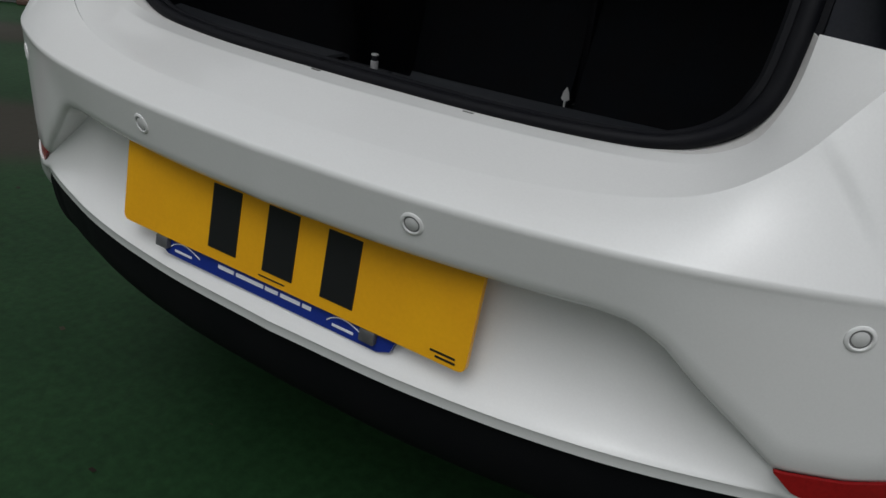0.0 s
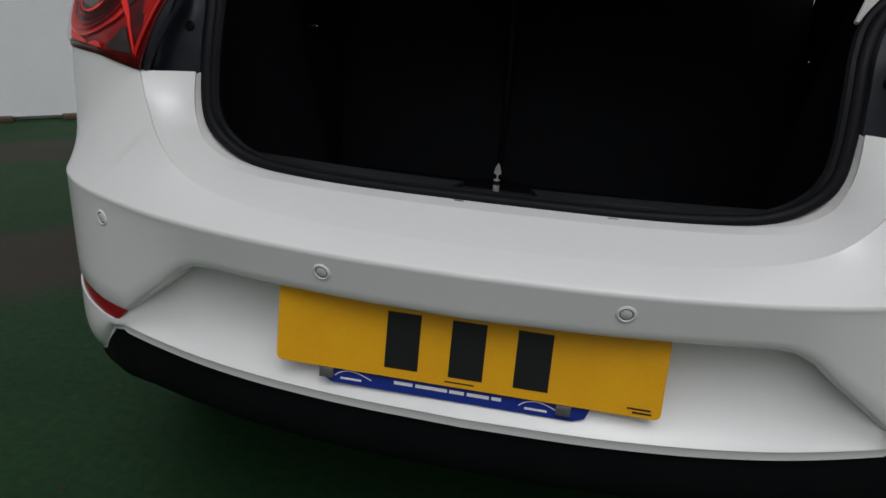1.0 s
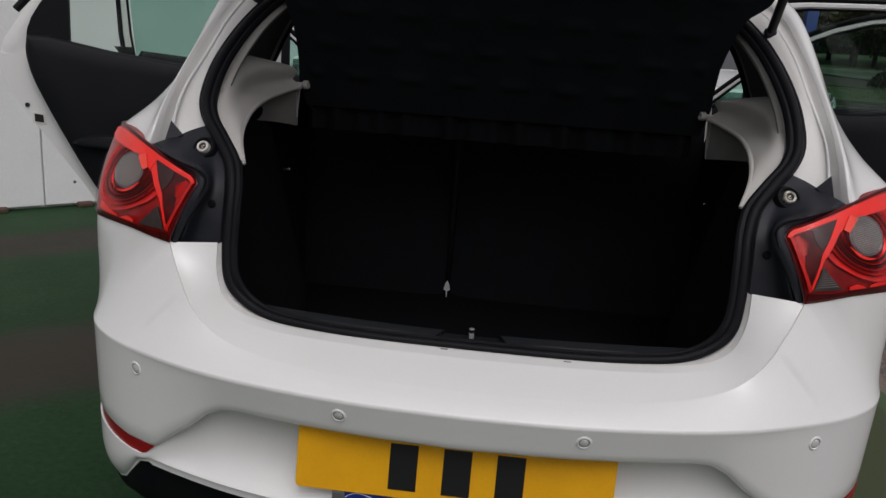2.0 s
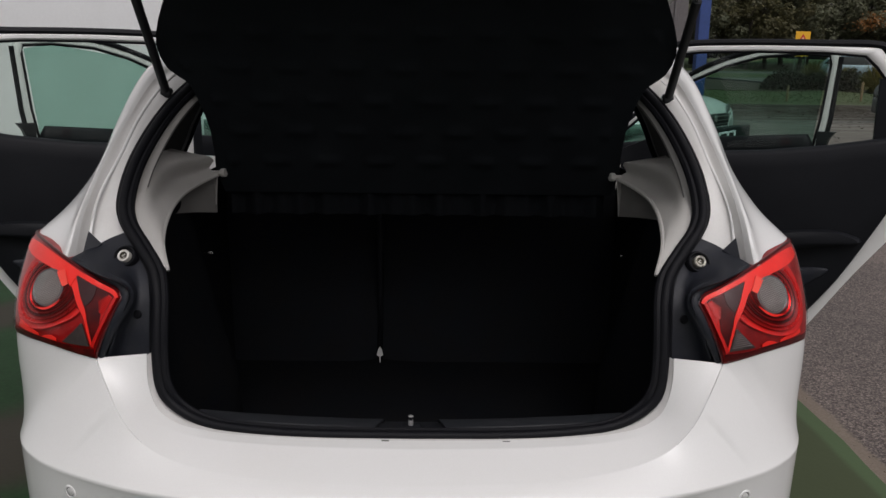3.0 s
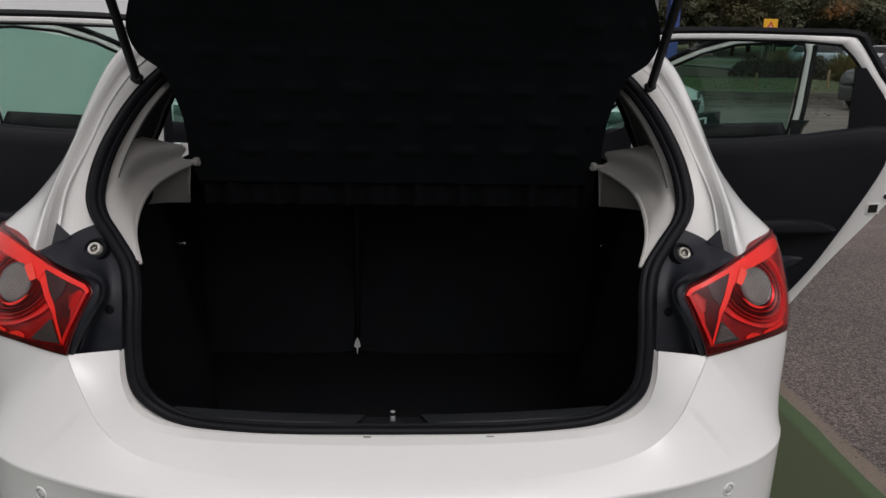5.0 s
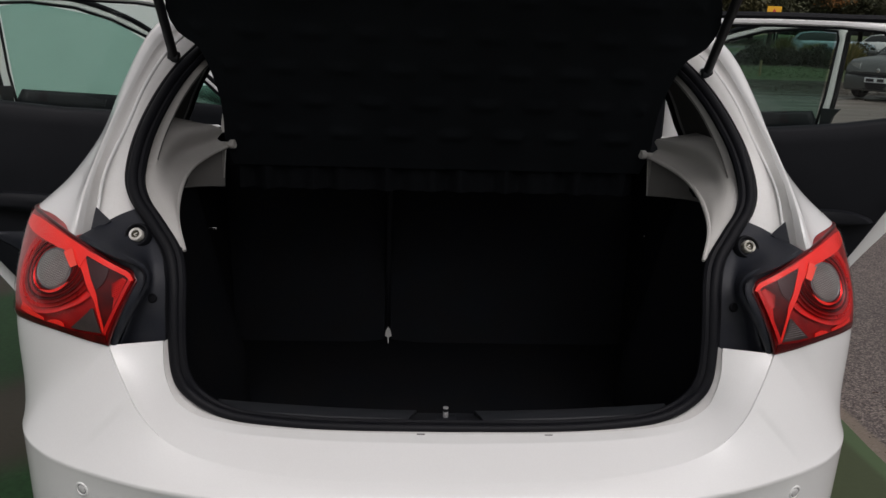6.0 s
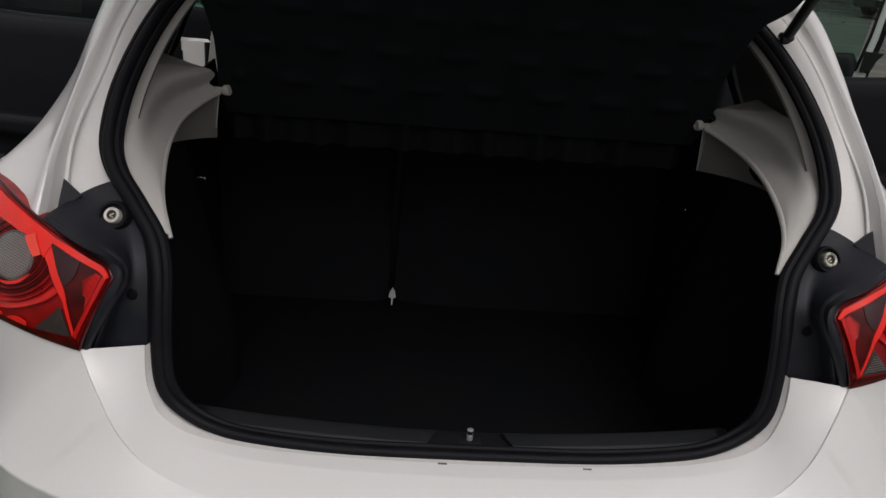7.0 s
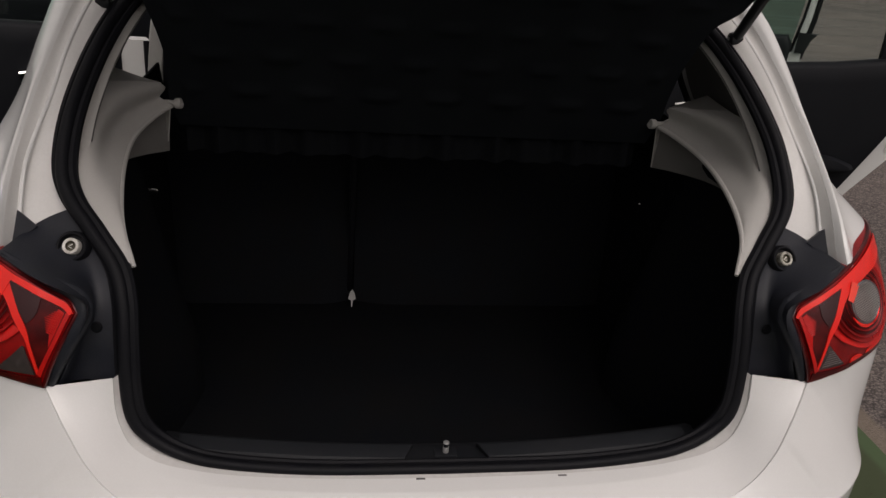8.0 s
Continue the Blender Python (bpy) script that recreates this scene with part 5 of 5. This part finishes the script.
# blue steel column and the grey ribbed cladding beside it
BLUE_STEEL = material("blue_steel", (.030, .065, .22), .45, vary=.12, grain=20, stain=3, bump=.05)
CLADDING = material("grey_cladding", (.16, .15, .15), .6, vary=.1, grain=10, stain=2)
tagged(link("steel_column", box((.20, .20, 5.0), (4.915, 14.0, 2.5), .014), BLUE_STEEL, smooth=False), "blue painted square steel column", "column")
clad = thing("cladding_wall", (3.0, 15.0, 0), "grey ribbed metal cladding wall", "wall")
tagged(clad, kind="structure")
part("sheet", box((4.83, .12, 5.0), (2.515, 15.06, 2.5), .004), CLADDING, clad, smooth=False)
for k in range(19):
    part("rib", box((.09, .05, 5.0), (.2 + .25 * k, 14.985, 2.5), .012), CLADDING, clad, smooth=False)

# kerb, grass verge, planted strip and the road beyond
GRASS = material("grass", (.046, .072, .020), .9, vary=.30, grain=12, stain=.5, bump=.5, depth=.02, second=(.062, .066, .026))
KERB = material("kerb_stone", (.085, .072, .06), .8, vary=.2, grain=30, stain=2)
SOIL = material("soil", (.045, .03, .02), .95, vary=.35, grain=15, stain=1.2, bump=.9, depth=.03)
ROAD = material("road", (.09, .088, .088), .7, vary=.25, grain=40, stain=.4)
kerb = thing("kerb", (14, 23.4, 0), "row of weathered kerb stones along the verge", "kerb")
tagged(kerb, kind="structure")
for k in range(44):
    part("kerb_stone", box((.905, .15, .22), (-6 + .915 * k, 23.4, -.03 + .004 * math.sin(k * 2.3)), .012), KERB, kerb, smooth=False)
rows = [[Vector((-6 + 56 * i / 60, 23.48 + 10.5 * j / 20, .08 + .10 * noise.noise(Vector((i * .35, j * .5, 1))) * min(1, j / 3))) for i in range(61)] for j in range(21)]
tagged(link("grass_verge", grid(rows, .2, (0, 0, -1)), GRASS), "mown green grass verge", "verge", kind="structure")
rows = [[Vector((-6 + 66 * i / 40, 33.9 + 21 * j / 6, .10 + .07 * noise.noise(Vector((i * .6, j * .6, 7))))) for i in range(41)] for j in range(7)]
tagged(link("planting_bed", grid(rows, .2, (0, 0, -1)), SOIL), "dark soil bed under the shrubs", "bed", kind="structure")
rows = [[Vector((18.5 + 21 * i / 4, 38.9 + 15.6 * j / 4, .195)) for i in range(5)] for j in range(5)]
tagged(link("parking_bay", grid(rows, .2, (0, 0, -1)), ROAD), "grey asphalt parking bay beyond the shrubs", "parking bay", kind="structure")
rows = [[Vector((-60 + 190 * i / 60, 54.8 + 22.4 * j / 12, .10 + .07 * noise.noise(Vector((i * .5, j * .5, 4))))) for i in range(61)] for j in range(13)]
tagged(link("far_grass", grid(rows, .2, (0, 0, -1)), GRASS), "mown grass between the planting bed and the road", "verge", kind="structure")
rows = [[Vector((-60 + 190 * i / 20, 77 + 22 * j / 3, .02)) for i in range(21)] for j in range(4)]
tagged(link("road", grid(rows, .02, (0, 0, -1)), ROAD), "grey road beyond the verge", "road", kind="structure")
rows = [[Vector((-60 + 220 * i / 40, 99 + 40 * j / 10, .05 + 1.6 * (j / 10) + .3 * noise.noise(Vector((i * .5, j * .5, 2))))) for i in range(41)] for j in range(11)]
tagged(link("woodland_bank", grid(rows, .3, (0, 0, -1)), GRASS), "rising grassy bank under the trees", "bank", kind="structure")

# blades on the verge, fallen leaves on the yard
def leaf_card(bm, at, size, axis, up):
    x, y = axis.normalized() * size, up.normalized() * size
    v = [bm.verts.new(at - x * .5), bm.verts.new(at - y * .05 + y * .5 - x * .12), bm.verts.new(at + x * .5), bm.verts.new(at - y * .5 + x * .08)]
    bm.faces.new(v)


rng = random.Random(4)


def way():
    return Vector((rng.uniform(-1, 1), rng.uniform(-1, 1), rng.uniform(-1, 1)))


def leaves_material(name, colours):
    m = bpy.data.materials.new(name)
    m.use_nodes = True
    nt = m.node_tree
    b = nt.nodes["Principled BSDF"]
    b.inputs["Roughness"].default_value = .6
    geo = nt.nodes.new("ShaderNodeNewGeometry")
    ramp = nt.nodes.new("ShaderNodeValToRGB")
    e = ramp.color_ramp.elements
    e[0].color, e[1].color = (*colours[0], 1), (*colours[-1], 1)
    for k, c in enumerate(colours[1:-1]):
        n = e.new((k + 1) / (len(colours) - 1))
        n.color = (*c, 1)
    nt.links.new(geo.outputs["Random Per Island"], ramp.inputs["Fac"])
    nt.links.new(ramp.outputs["Color"], b.inputs["Base Color"])
    glow = nt.nodes.new("ShaderNodeBsdfTranslucent")
    nt.links.new(ramp.outputs["Color"], glow.inputs["Color"])
    mix = nt.nodes.new("ShaderNodeMixShader")
    mix.inputs[0].default_value = .5
    nt.links.new(b.outputs[0], mix.inputs[1])
    nt.links.new(glow.outputs[0], mix.inputs[2])
    nt.links.new(mix.outputs[0], nt.nodes["Material Output"].inputs["Surface"])
    return m


LITTER = leaves_material("fallen_leaves", [(.018, .013, .010), (.030, .020, .014), (.055, .034, .020), (.02, .016, .012), (.09, .058, .034)])
LEAF = leaves_material("leaves", [(.125, .140, .084), (.135, .148, .088), (.150, .156, .092), (.135, .135, .088), (.128, .144, .085)])
LEAF_OLIVE = leaves_material("olive_leaves", [(.085, .085, .040), (.105, .100, .046), (.130, .120, .052), (.095, .088, .044)])
LEAF_AUTUMN = leaves_material("autumn_leaves", [(.125, .140, .084), (.140, .136, .080), (.16, .14, .075), (.135, .135, .085), (.125, .136, .084)])
LEAF_ORANGE = leaves_material("orange_leaves", [(.16, .11, .05), (.36, .16, .05), (.42, .20, .06), (.24, .13, .05), (.12, .10, .05)])
GRASSY = leaves_material("straw_leaves", [(.06, .075, .018), (.13, .12, .03), (.20, .16, .05), (.09, .10, .02)])
BLADE = leaves_material("grass_blade", [(.040, .060, .018), (.055, .075, .022), (.048, .062, .024)])
HEDGE = leaves_material("hedge_leaves", [(.012, .018, .010), (.024, .030, .014), (.035, .030, .016)])
BARK = material("bark", (.055, .045, .036), .9, vary=.3, grain=30, stain=4, bump=.8, depth=.01)

bm = bmesh.new()
for k in range(1200):
    at = Vector((rng.uniform(1.58, 4.2), rng.uniform(-.8, 5), rng.uniform(-.001, .006)))
    leaf_card(bm, at, rng.uniform(.005, .014) if rng.random() < .93 else rng.uniform(.014, .028), Vector((rng.uniform(-1, 1), rng.uniform(-1, 1), .06)), Vector((rng.uniform(-1, 1), rng.uniform(-1, 1), .05)))
for k in range(52000):
    at = Vector((rng.uniform(2, 26), rng.uniform(5, 23.2), rng.uniform(0, .008)))
    if k % 4:
        at.y = 23.2 - abs(rng.gauss(0, 2.6))
    drift = noise.noise(Vector((at.x * .35, at.y * .9, 3))) + .6 * noise.noise(Vector((at.x * 1.1, at.y * 2.3, 8)))
    if drift + .5 * (at.y - 19) / 4 < rng.uniform(-.75, .55):
        continue
    leaf_card(bm, at, rng.uniform(.025, .075), Vector((rng.uniform(-1, 1), rng.uniform(-1, 1), .06)), Vector((rng.uniform(-1, 1), rng.uniform(-1, 1), .05)))
for k in range(60):
    at = Vector((rng.uniform(.85, 1.58) if k % 2 else rng.uniform(-3.0, -.3), rng.uniform(-1.2, 3) if k % 2 else rng.uniform(-1.0, 1.4), .004))
    leaf_card(bm, at, rng.uniform(.008, .018), Vector((rng.uniform(-1, 1), rng.uniform(-1, 1), .08)), Vector((rng.uniform(-1, 1), rng.uniform(-1, 1), .05)))
tagged(link("fallen_leaves", bm, LITTER, smooth=False), "brown fallen leaves strewn on the yard", "leaves", kind="stuff")
bm = bmesh.new()
for k in range(9000):
    at = Vector((rng.uniform(-2, 30), rng.uniform(23.5, 33.5), .12))
    h = rng.uniform(.02, .05)
    a = rng.uniform(0, 6.28)
    d = Vector((math.cos(a), math.sin(a), 0)) * .018
    v = [bm.verts.new(at - d), bm.verts.new(at + d), bm.verts.new(at + Vector((rng.uniform(-.04, .04), rng.uniform(-.04, .04), h)))]
    bm.faces.new(v)
tagged(link("grass_blades", bm, BLADE, smooth=False), "short green grass blades on the verge", "grass", kind="stuff")


# ---- trees and shrubs ----
def tree(x, y, z0, height, spread, mat, label, seed, count=1500, low=.18, spray=None):
    r = random.Random(seed)
    t = thing("tree", (x, y, z0), label, "tree", "trees on the bank")
    base = Vector((x, y, z0 - .3))
    top = Vector((x + r.uniform(-.5, .5), y + r.uniform(-.5, .5), z0 + height * .85))
    trunk = spline([base, base.lerp(top, .35) + Vector((r.uniform(-.2, .2), 0, 0)), base.lerp(top, .7), top], 10)
    bm = tube(trunk, [height * .020 * (1 - .085 * k) for k in range(11)], 8)
    tips = []
    for k in range(11):
        a = k * 2.4 + r.uniform(-.4, .4)
        f = .22 + .065 * k
        s = base.lerp(top, f)
        reach = spread * (1.05 - .6 * abs(f - .45)) * r.uniform(.7, 1.05)
        e = s + Vector((math.cos(a) * reach, math.sin(a) * reach, height * r.uniform(.06, .2)))
        tube(spline([s, s.lerp(e, .5) + Vector((0, 0, .25)), e], 5), [height * .008 * (1 - .16 * j) for j in range(6)], 5, bm=bm)
        tips += [e, s.lerp(e, .65), s.lerp(e, .35) + Vector((0, 0, .4))]
    tips += [top, base.lerp(top, .9)]
    part("trunk", bm, BARK, t)
    # foliage pads: leaves over lumpy clumps, facing outwards and up
    bm = bmesh.new()
    pads = 44
    for k in range(pads):
        c = tips[k % len(tips)] + Vector((r.gauss(0, 1), r.gauss(0, 1), r.gauss(0, .8))) * spread * .18
        size = spread * r.uniform(.15, .30)
        for j in range(count // pads):
            out = Vector((r.gauss(0, 1), r.gauss(0, 1), r.gauss(.15, 1))).normalized()
            p = c + out * size * (1 + .8 * noise.noise((c + out * size) * .9) + r.uniform(-.12, .12))
            if p.z < z0 + height * low * r.random():
                continue
            face = out + Vector((r.gauss(0, .35), r.gauss(0, .35), .5 + r.gauss(0, .3)))
            u = face.cross(Vector((r.uniform(-1, 1), r.uniform(-1, 1), r.uniform(-1, 1))))
            leaf_card(bm, p, r.uniform(.18, .42), u, u.cross(face))
    part("crown", bm, mat, t, smooth=False)
    if spray:
        bm = bmesh.new()
        for k in range(700):
            q = Vector(spray) + Vector((r.gauss(0, .9), r.gauss(0, .5), 0)) + Vector((.5, 0, .75)) * r.gauss(0, .7)
            leaf_card(bm, q, r.uniform(.15, .35), way(), way())
        tagged(part("orange_spray", bm, LEAF_ORANGE, t, "spray of orange autumn leaves", smooth=False), kind="stuff")
    return t


# two rows of trees beyond the road
for k in range(34):
    front = k % 2 == 0
    x = 4 + 2.15 * k + rng.uniform(-.8, .8)
    y = 101 + rng.uniform(0, 5) if front else 110 + rng.uniform(0, 8)
    mat, label = LEAF, "dense dark green broadleaved tree"
    if k == 16 or k == 18:
        mat, label = LEAF_OLIVE, "olive green broadleaved tree beyond the road"
    if k == 24:
        mat, label = LEAF_AUTUMN, "broadleaved tree turning orange in autumn"
    tree(x, y, .2, rng.uniform(12, 16) if front else rng.uniform(16, 20), rng.uniform(4.0, 5.4), mat, label, 100 + k, 9500, .03, (53.6, 100.2, 6.2) if k == 24 else None)


def shrub(x, y, w, h, mat, label, name, seed, blades=False, count=1500):
    r = random.Random(seed)
    s = thing(name, (x, y, .1), label, "shrub", "shrubs on the verge")
    bm = bmesh.new()
    for k in range(9):
        a = r.uniform(0, 6.28)
        tube(spline([(x, y, .05), (x + math.cos(a) * w * .2, y + math.sin(a) * w * .2, h * .4), (x + math.cos(a) * w * .4, y + math.sin(a) * w * .4, h * .8)], 4), [.02, .015, .012, .008, .005], 5, bm=bm)
    part("stems", bm, BARK, s)
    bm = bmesh.new()
    for k in range(count):
        a, q = r.uniform(0, 6.28), math.sqrt(r.random())
        p = Vector((x + math.cos(a) * q * w * .5, y + math.sin(a) * q * w * .5, 0))
        dome = h * math.sqrt(max(.05, 1 - q * q)) * (.85 + .3 * noise.noise(p * 1.7))
        if blades:
            d = Vector((math.cos(a), math.sin(a), 0))
            tip = Vector((p.x, p.y, dome)) + d * .25
            side = Vector((-d.y, d.x, 0)) * .018
            foot = Vector((x, y, .1)) + d * q * w * .2
            mid_ = foot.lerp(tip, .6) + Vector((0, 0, h * .12))
            v = [bm.verts.new(c) for c in (foot - side, foot + side, mid_ + side, tip, mid_ - side)]
            bm.faces.new(v)
        else:
            p.z = dome * r.random() ** .5 + .08
            leaf_card(bm, p, r.uniform(.07, .16), way(), way())
    part("foliage", bm, mat, s, smooth=False)


for k in range(7):
    shrub(15.6 + 1.25 * k, 35.2 + .5 * math.sin(k * 2.1), 2.0, 1.05 + .25 * math.sin(k * 3.3), HEDGE, "low dark clipped shrub", "shrub", 300 + k)
for k, (x, y, w, h) in enumerate(((17.4, 36.4, 1.6, 1.5), (18.9, 36.6, 1.5, 1.4), (17.9, 31.6, 1.6, 1.45), (20.4, 33.0, 1.5, 1.2))):
    shrub(x, y, w, h, GRASSY, "yellowish arching ornamental grass clump", "ornamental_grass", 330 + k, True, 520)

# wooden stakes and the road works sign
WOOD = material("stake_wood", (.22, .15, .08), .8, vary=.2, grain=40, stain=6)
for x, y, h in ((11.3, 24.8, .50), (14.0, 25.4, .62)):
    stake = link("wooden_stake", tube([(x, y, 0), (x, y, h * .94 + .1), (x, y, h + .1)], [.04, .04, .025], 8), WOOD)
    tagged(stake, "short weathered wooden stake in the verge", "stake", "stakes in the verge")
SIGN_YELLOW = material("sign_yellow", (.80, .42, .02), .5, vary=.04)
SIGN_FIELD = material("sign_field", (.78, .50, .30), .5, vary=.05)
SIGN_RED = material("sign_red", (.55, .03, .03), .5, vary=.05)
sx, sy, sz = 28.0, 61.7, 2.90
sign = thing("road_sign", (sx, sy, .1), "yellow warning sign with red triangle on posts", "road sign")
part("board", box((1.12, .03, 1.27), (sx, sy, sz), .008), SIGN_YELLOW, sign, smooth=False)
part("text_board", box((1.16, .03, .48), (sx, sy, sz - .97), .008), SIGN_YELLOW, sign, smooth=False)
for dz in (-.88, -1.07):
    part("text_bar", box((.83, .008, .085), (sx, sy - .018, sz + dz), 0), INK, sign, smooth=False)
SM = Matrix.Translation((sx, sy, sz))
part("triangle", ring([(-.49, -.42), (.49, -.42), (0, .465)], [(-.306, -.314), (.306, -.314), (0, .257)], -.026, -.016, SM), SIGN_RED, sign, smooth=False)
part("triangle_field", prism([(-.306, -.314), (.306, -.314), (0, .257)], -.020, -.0155, SM), SIGN_FIELD, sign, smooth=False)
part("symbol", prism([(-.10, -.27), (.12, -.27), (.075, -.05), (0, .075), (-.05, -.075)], -.026, -.021, SM), INK, sign, smooth=False)
for dx in (-.42, .42):
    part("post", tube([(sx + dx, sy + .07, .05), (sx + dx, sy + .07, sz + .45)], .05, 8), STEEL, sign)


# ---- parked cars ----
def parked_car(name, at, turn, paint, label, length=4.2, width=1.76, height=1.5, nose=.98, plate=True, skirt=.20, nudge=0, mouth=False):
    """A parked car, its nose along local -y. Sections run from nose to tail."""
    m = Matrix.Translation(at) @ pose(0, 0, 0, 0, 0, turn)
    t = thing(name, at, label, "car", "parked cars")
    w, L = width / 2, length
    # along, half width, sill, bonnet or belt
    secs = [(0, .70, .34, .62), (.04, .82, .26, .74), (.12, .93, .22, nose * .86), (.35, .98, .20, nose * .94), (.9, 1.0, .20, nose), (1.3, 1.0, .20, nose + .03), (2.2, 1.0, .20, nose + .03), (3.2, 1.0, .20, nose + .05), (L - .35, .97, .22, nose + .05), (L - .08, .90, .28, nose - .02), (L, .78, .36, nose - .2)]
    rows = []
    for y, hw, lo, hi in secs:
        hw *= w
        half = [(hw * .80, lo), (hw * .97, lo + .07), (hw, lo + .30), (hw * .99, hi - .12), (hw * .93, hi - .02), (hw * .6, hi + .02), (0, hi + .035)]
        rows.append([m @ Vector((-x, y - L / 2, z)) for x, z in half[:-1]] + [m @ Vector((x, y - L / 2, z)) for x, z in reversed(half)])
    body = part("body", grid(rows, 0), paint, t)
    for r_ in (0, -1):
        cap = bmesh.new()
        cap.faces.new([cap.verts.new(p) for p in rows[r_]])
        part("end_panel", cap, paint, t, smooth=False)
    roof = [(1.15, .84, nose + .02), (1.9, .74, height - .05), (2.3, .72, height), (3.1, .71, height - .01), (3.65, .70, height - .10), (L - .12, .74, nose + .06)]
    rows = []
    for y, f, z in roof:
        hw = w * f
        rows.append([m @ Vector((x * hw, y - L / 2, z - .05 * x * x)) for x in (-1, -.6, -.2, .2, .6, 1)])
    part("roof", grid(rows, .03, (0, 0, -1)), paint, t)
    dark = pane("car_glass", (.10, .12, .12)) if "car_glass" not in bpy.data.materials else bpy.data.materials["car_glass"]
    for sgn in (-1, 1):
        pts = [(1.25, .88, nose + .02), (1.95, .76, height - .10), (3.1, .73, height - .08), (3.6, .74, height - .16), (L - .30, .86, nose + .08)]
        rows = [[m @ Vector((sgn * w * f, y - L / 2, z)), m @ Vector((sgn * w * .94, y - L / 2, nose + .01))] for y, f, z in pts]
        part("side_window", grid(rows, .01, (0, 0, -.3)), BLACK, t)
    rows = [[m @ Vector((x * w * f, y - L / 2, z + .012)) for x in (-.92, -.5, 0, .5, .92)] for y, f, z in ((1.20, .84, nose + .05), (1.55, .79, (nose + height) / 2 + .02), (1.88, .745, height - .055))]
    part("windscreen", grid(rows, .008, (0, 0, -1)), material("dark_screen", (.02, .024, .025), .08, coat=.8, bump=0) if "dark_screen" not in bpy.data.materials else bpy.data.materials["dark_screen"], t, "dark windscreen")
    for sgn in (-1, 1):
        lamp_rows = [[m @ Vector((sgn * w * f, y - L / 2 - .012, z)) for f, y in ((.50, .035), (.66, .055), (.82, .11), (.94, .28))] for z in (nose * .72, nose * .86)]
        part("headlamp", grid(lamp_rows, .02, m.to_3x3() @ Vector((0, 1, 0))), LENS_HEAD, t, "clear headlamp")
        for y in (.85, L - .75):
            wm = m @ Matrix.Translation((sgn * (w - .10), y - L / 2, .32)) @ pose(0, 0, 0, 0, 90 * sgn, 0)
            wheel = part("wheel", lathe([(.20, -.09), (.29, -.09), (.315, -.06), (.32, 0), (.315, .07), (.29, .10), (.20, .09)], 28, wm), TYRE, t)
            part("rim", lathe([(0, .05), (.05, .06), (.06, .04), (.17, .05), (.205, .09), (.20, -.05), (0, -.02)], 20, wm), ALLOY, wheel)
        part("door_mirror", box((.20, .12, .13), (sgn * (w + .07), 1.45 - L / 2, nose + .06), .03, m), paint, t)
    gz = nose * .68
    if mouth:
        part("lower_bumper", box((w * 1.72, .14, .36), (0, .03 - L / 2, .40), .06, m, None, 3), paint, t, "bumper in the colour of the body")
        rows = [[m @ Vector((x * w * f, -.046 - L / 2 + .03 * x * x, z)) for x in (-1, -.6, 0, .6, 1)] for f, z in ((.74, .60), (.82, .50), (.80, .36), (.62, .26))]
        part("grille", grid(rows, .02, m.to_3x3() @ Vector((0, 1, 0))), BLACK, t, "wide black lower grille")
    else:
        part("grille", box((w * .92, .05, .16), (0, .005 - L / 2, gz), .015, m), BLACK, t, "black slatted grille")
        for k in range(3):
            part("grille_slat", box((w * .86, .02, .014), (0, -.027 - L / 2, gz - .05 + .05 * k), .004, m), STEEL, t)
        loop = [(-w * .48, gz + .085), (-w * .40, gz - .085), (w * .40, gz - .085), (w * .48, gz + .085)]
        part("grille_surround", tube([m @ Vector((x, -.028 - L / 2, z)) for x, z in loop], .014, 6), STEEL, t, "bright chrome grille surround")
        part("lower_bumper", box((w * (1.1 + 2 * skirt), .12, skirt), (0, .02 - nudge - L / 2, .24 + skirt / 2), .03, m), BLACK, t, "black lower bumper")
    part("badge", lathe([(0, .01), (.04, .008), (.05, 0)], 14, m @ Matrix.Translation((0, -.03 - L / 2, nose * .70)) @ pose(0, 0, 0, 90, 0, 0)), STEEL, t)
    if plate:
        py = L / 2 + nudge + (.060 if mouth else .045)
        p = part("number_plate", box((.52, .02, .11), (0, -py, .47), .004, m), INK_WHITE, t, "white front number plate", smooth=False)
        part("character_bar", box((.18, .004, .07), (-.13, -py - .012, .47), 0, m), INK, p, smooth=False)
        part("character_bar", box((.15, .004, .07), (.11, -py - .012, .47), 0, m), INK, p, smooth=False)
    return t


LENS_HEAD = material("headlamp_glass", (.45, .47, .48), .12, metal=.4, vary=.2, grain=40, stain=20, coat=.8)
PAINT_WHITE = material("far_white_paint", (.62, .63, .63), .3, vary=.03, coat=.5)
PAINT_BLUE = material("far_blue_paint", (.21, .28, .33), .3, metal=.3, vary=.05, coat=.5)
PAINT_SILVER = material("far_silver_paint", (.60, .61, .62), .3, metal=.15, vary=.05, coat=.5)
PAINT_DARK = material("far_dark_paint", (.085, .09, .09), .3, metal=.3, vary=.05, coat=.5)
parked_car("parked_suv", (1.78, 10.27, 0), 49, PAINT_WHITE, "white sport utility car parked beside the column", 4.5, 1.84, 1.66, .95, True, .33, .14)
parked_car("parked_hatchback", (22.3, 41.6, .20), 72, PAINT_BLUE, "light blue hatchback parked beyond the shrubs", 4.1, 1.7, 1.48)
parked_car("parked_saloon", (31.0, 50.0, .20), 58, PAINT_SILVER, "silver hatchback parked beyond the verge", 4.2, 1.76, 1.48)
parked_car("parked_estate", (12.43, 18.14, 0), -58, PAINT_DARK, "grey car with a wide black grille parked at the kerb", 4.3, 1.8, 1.52, .98, True, .20, 0, True)
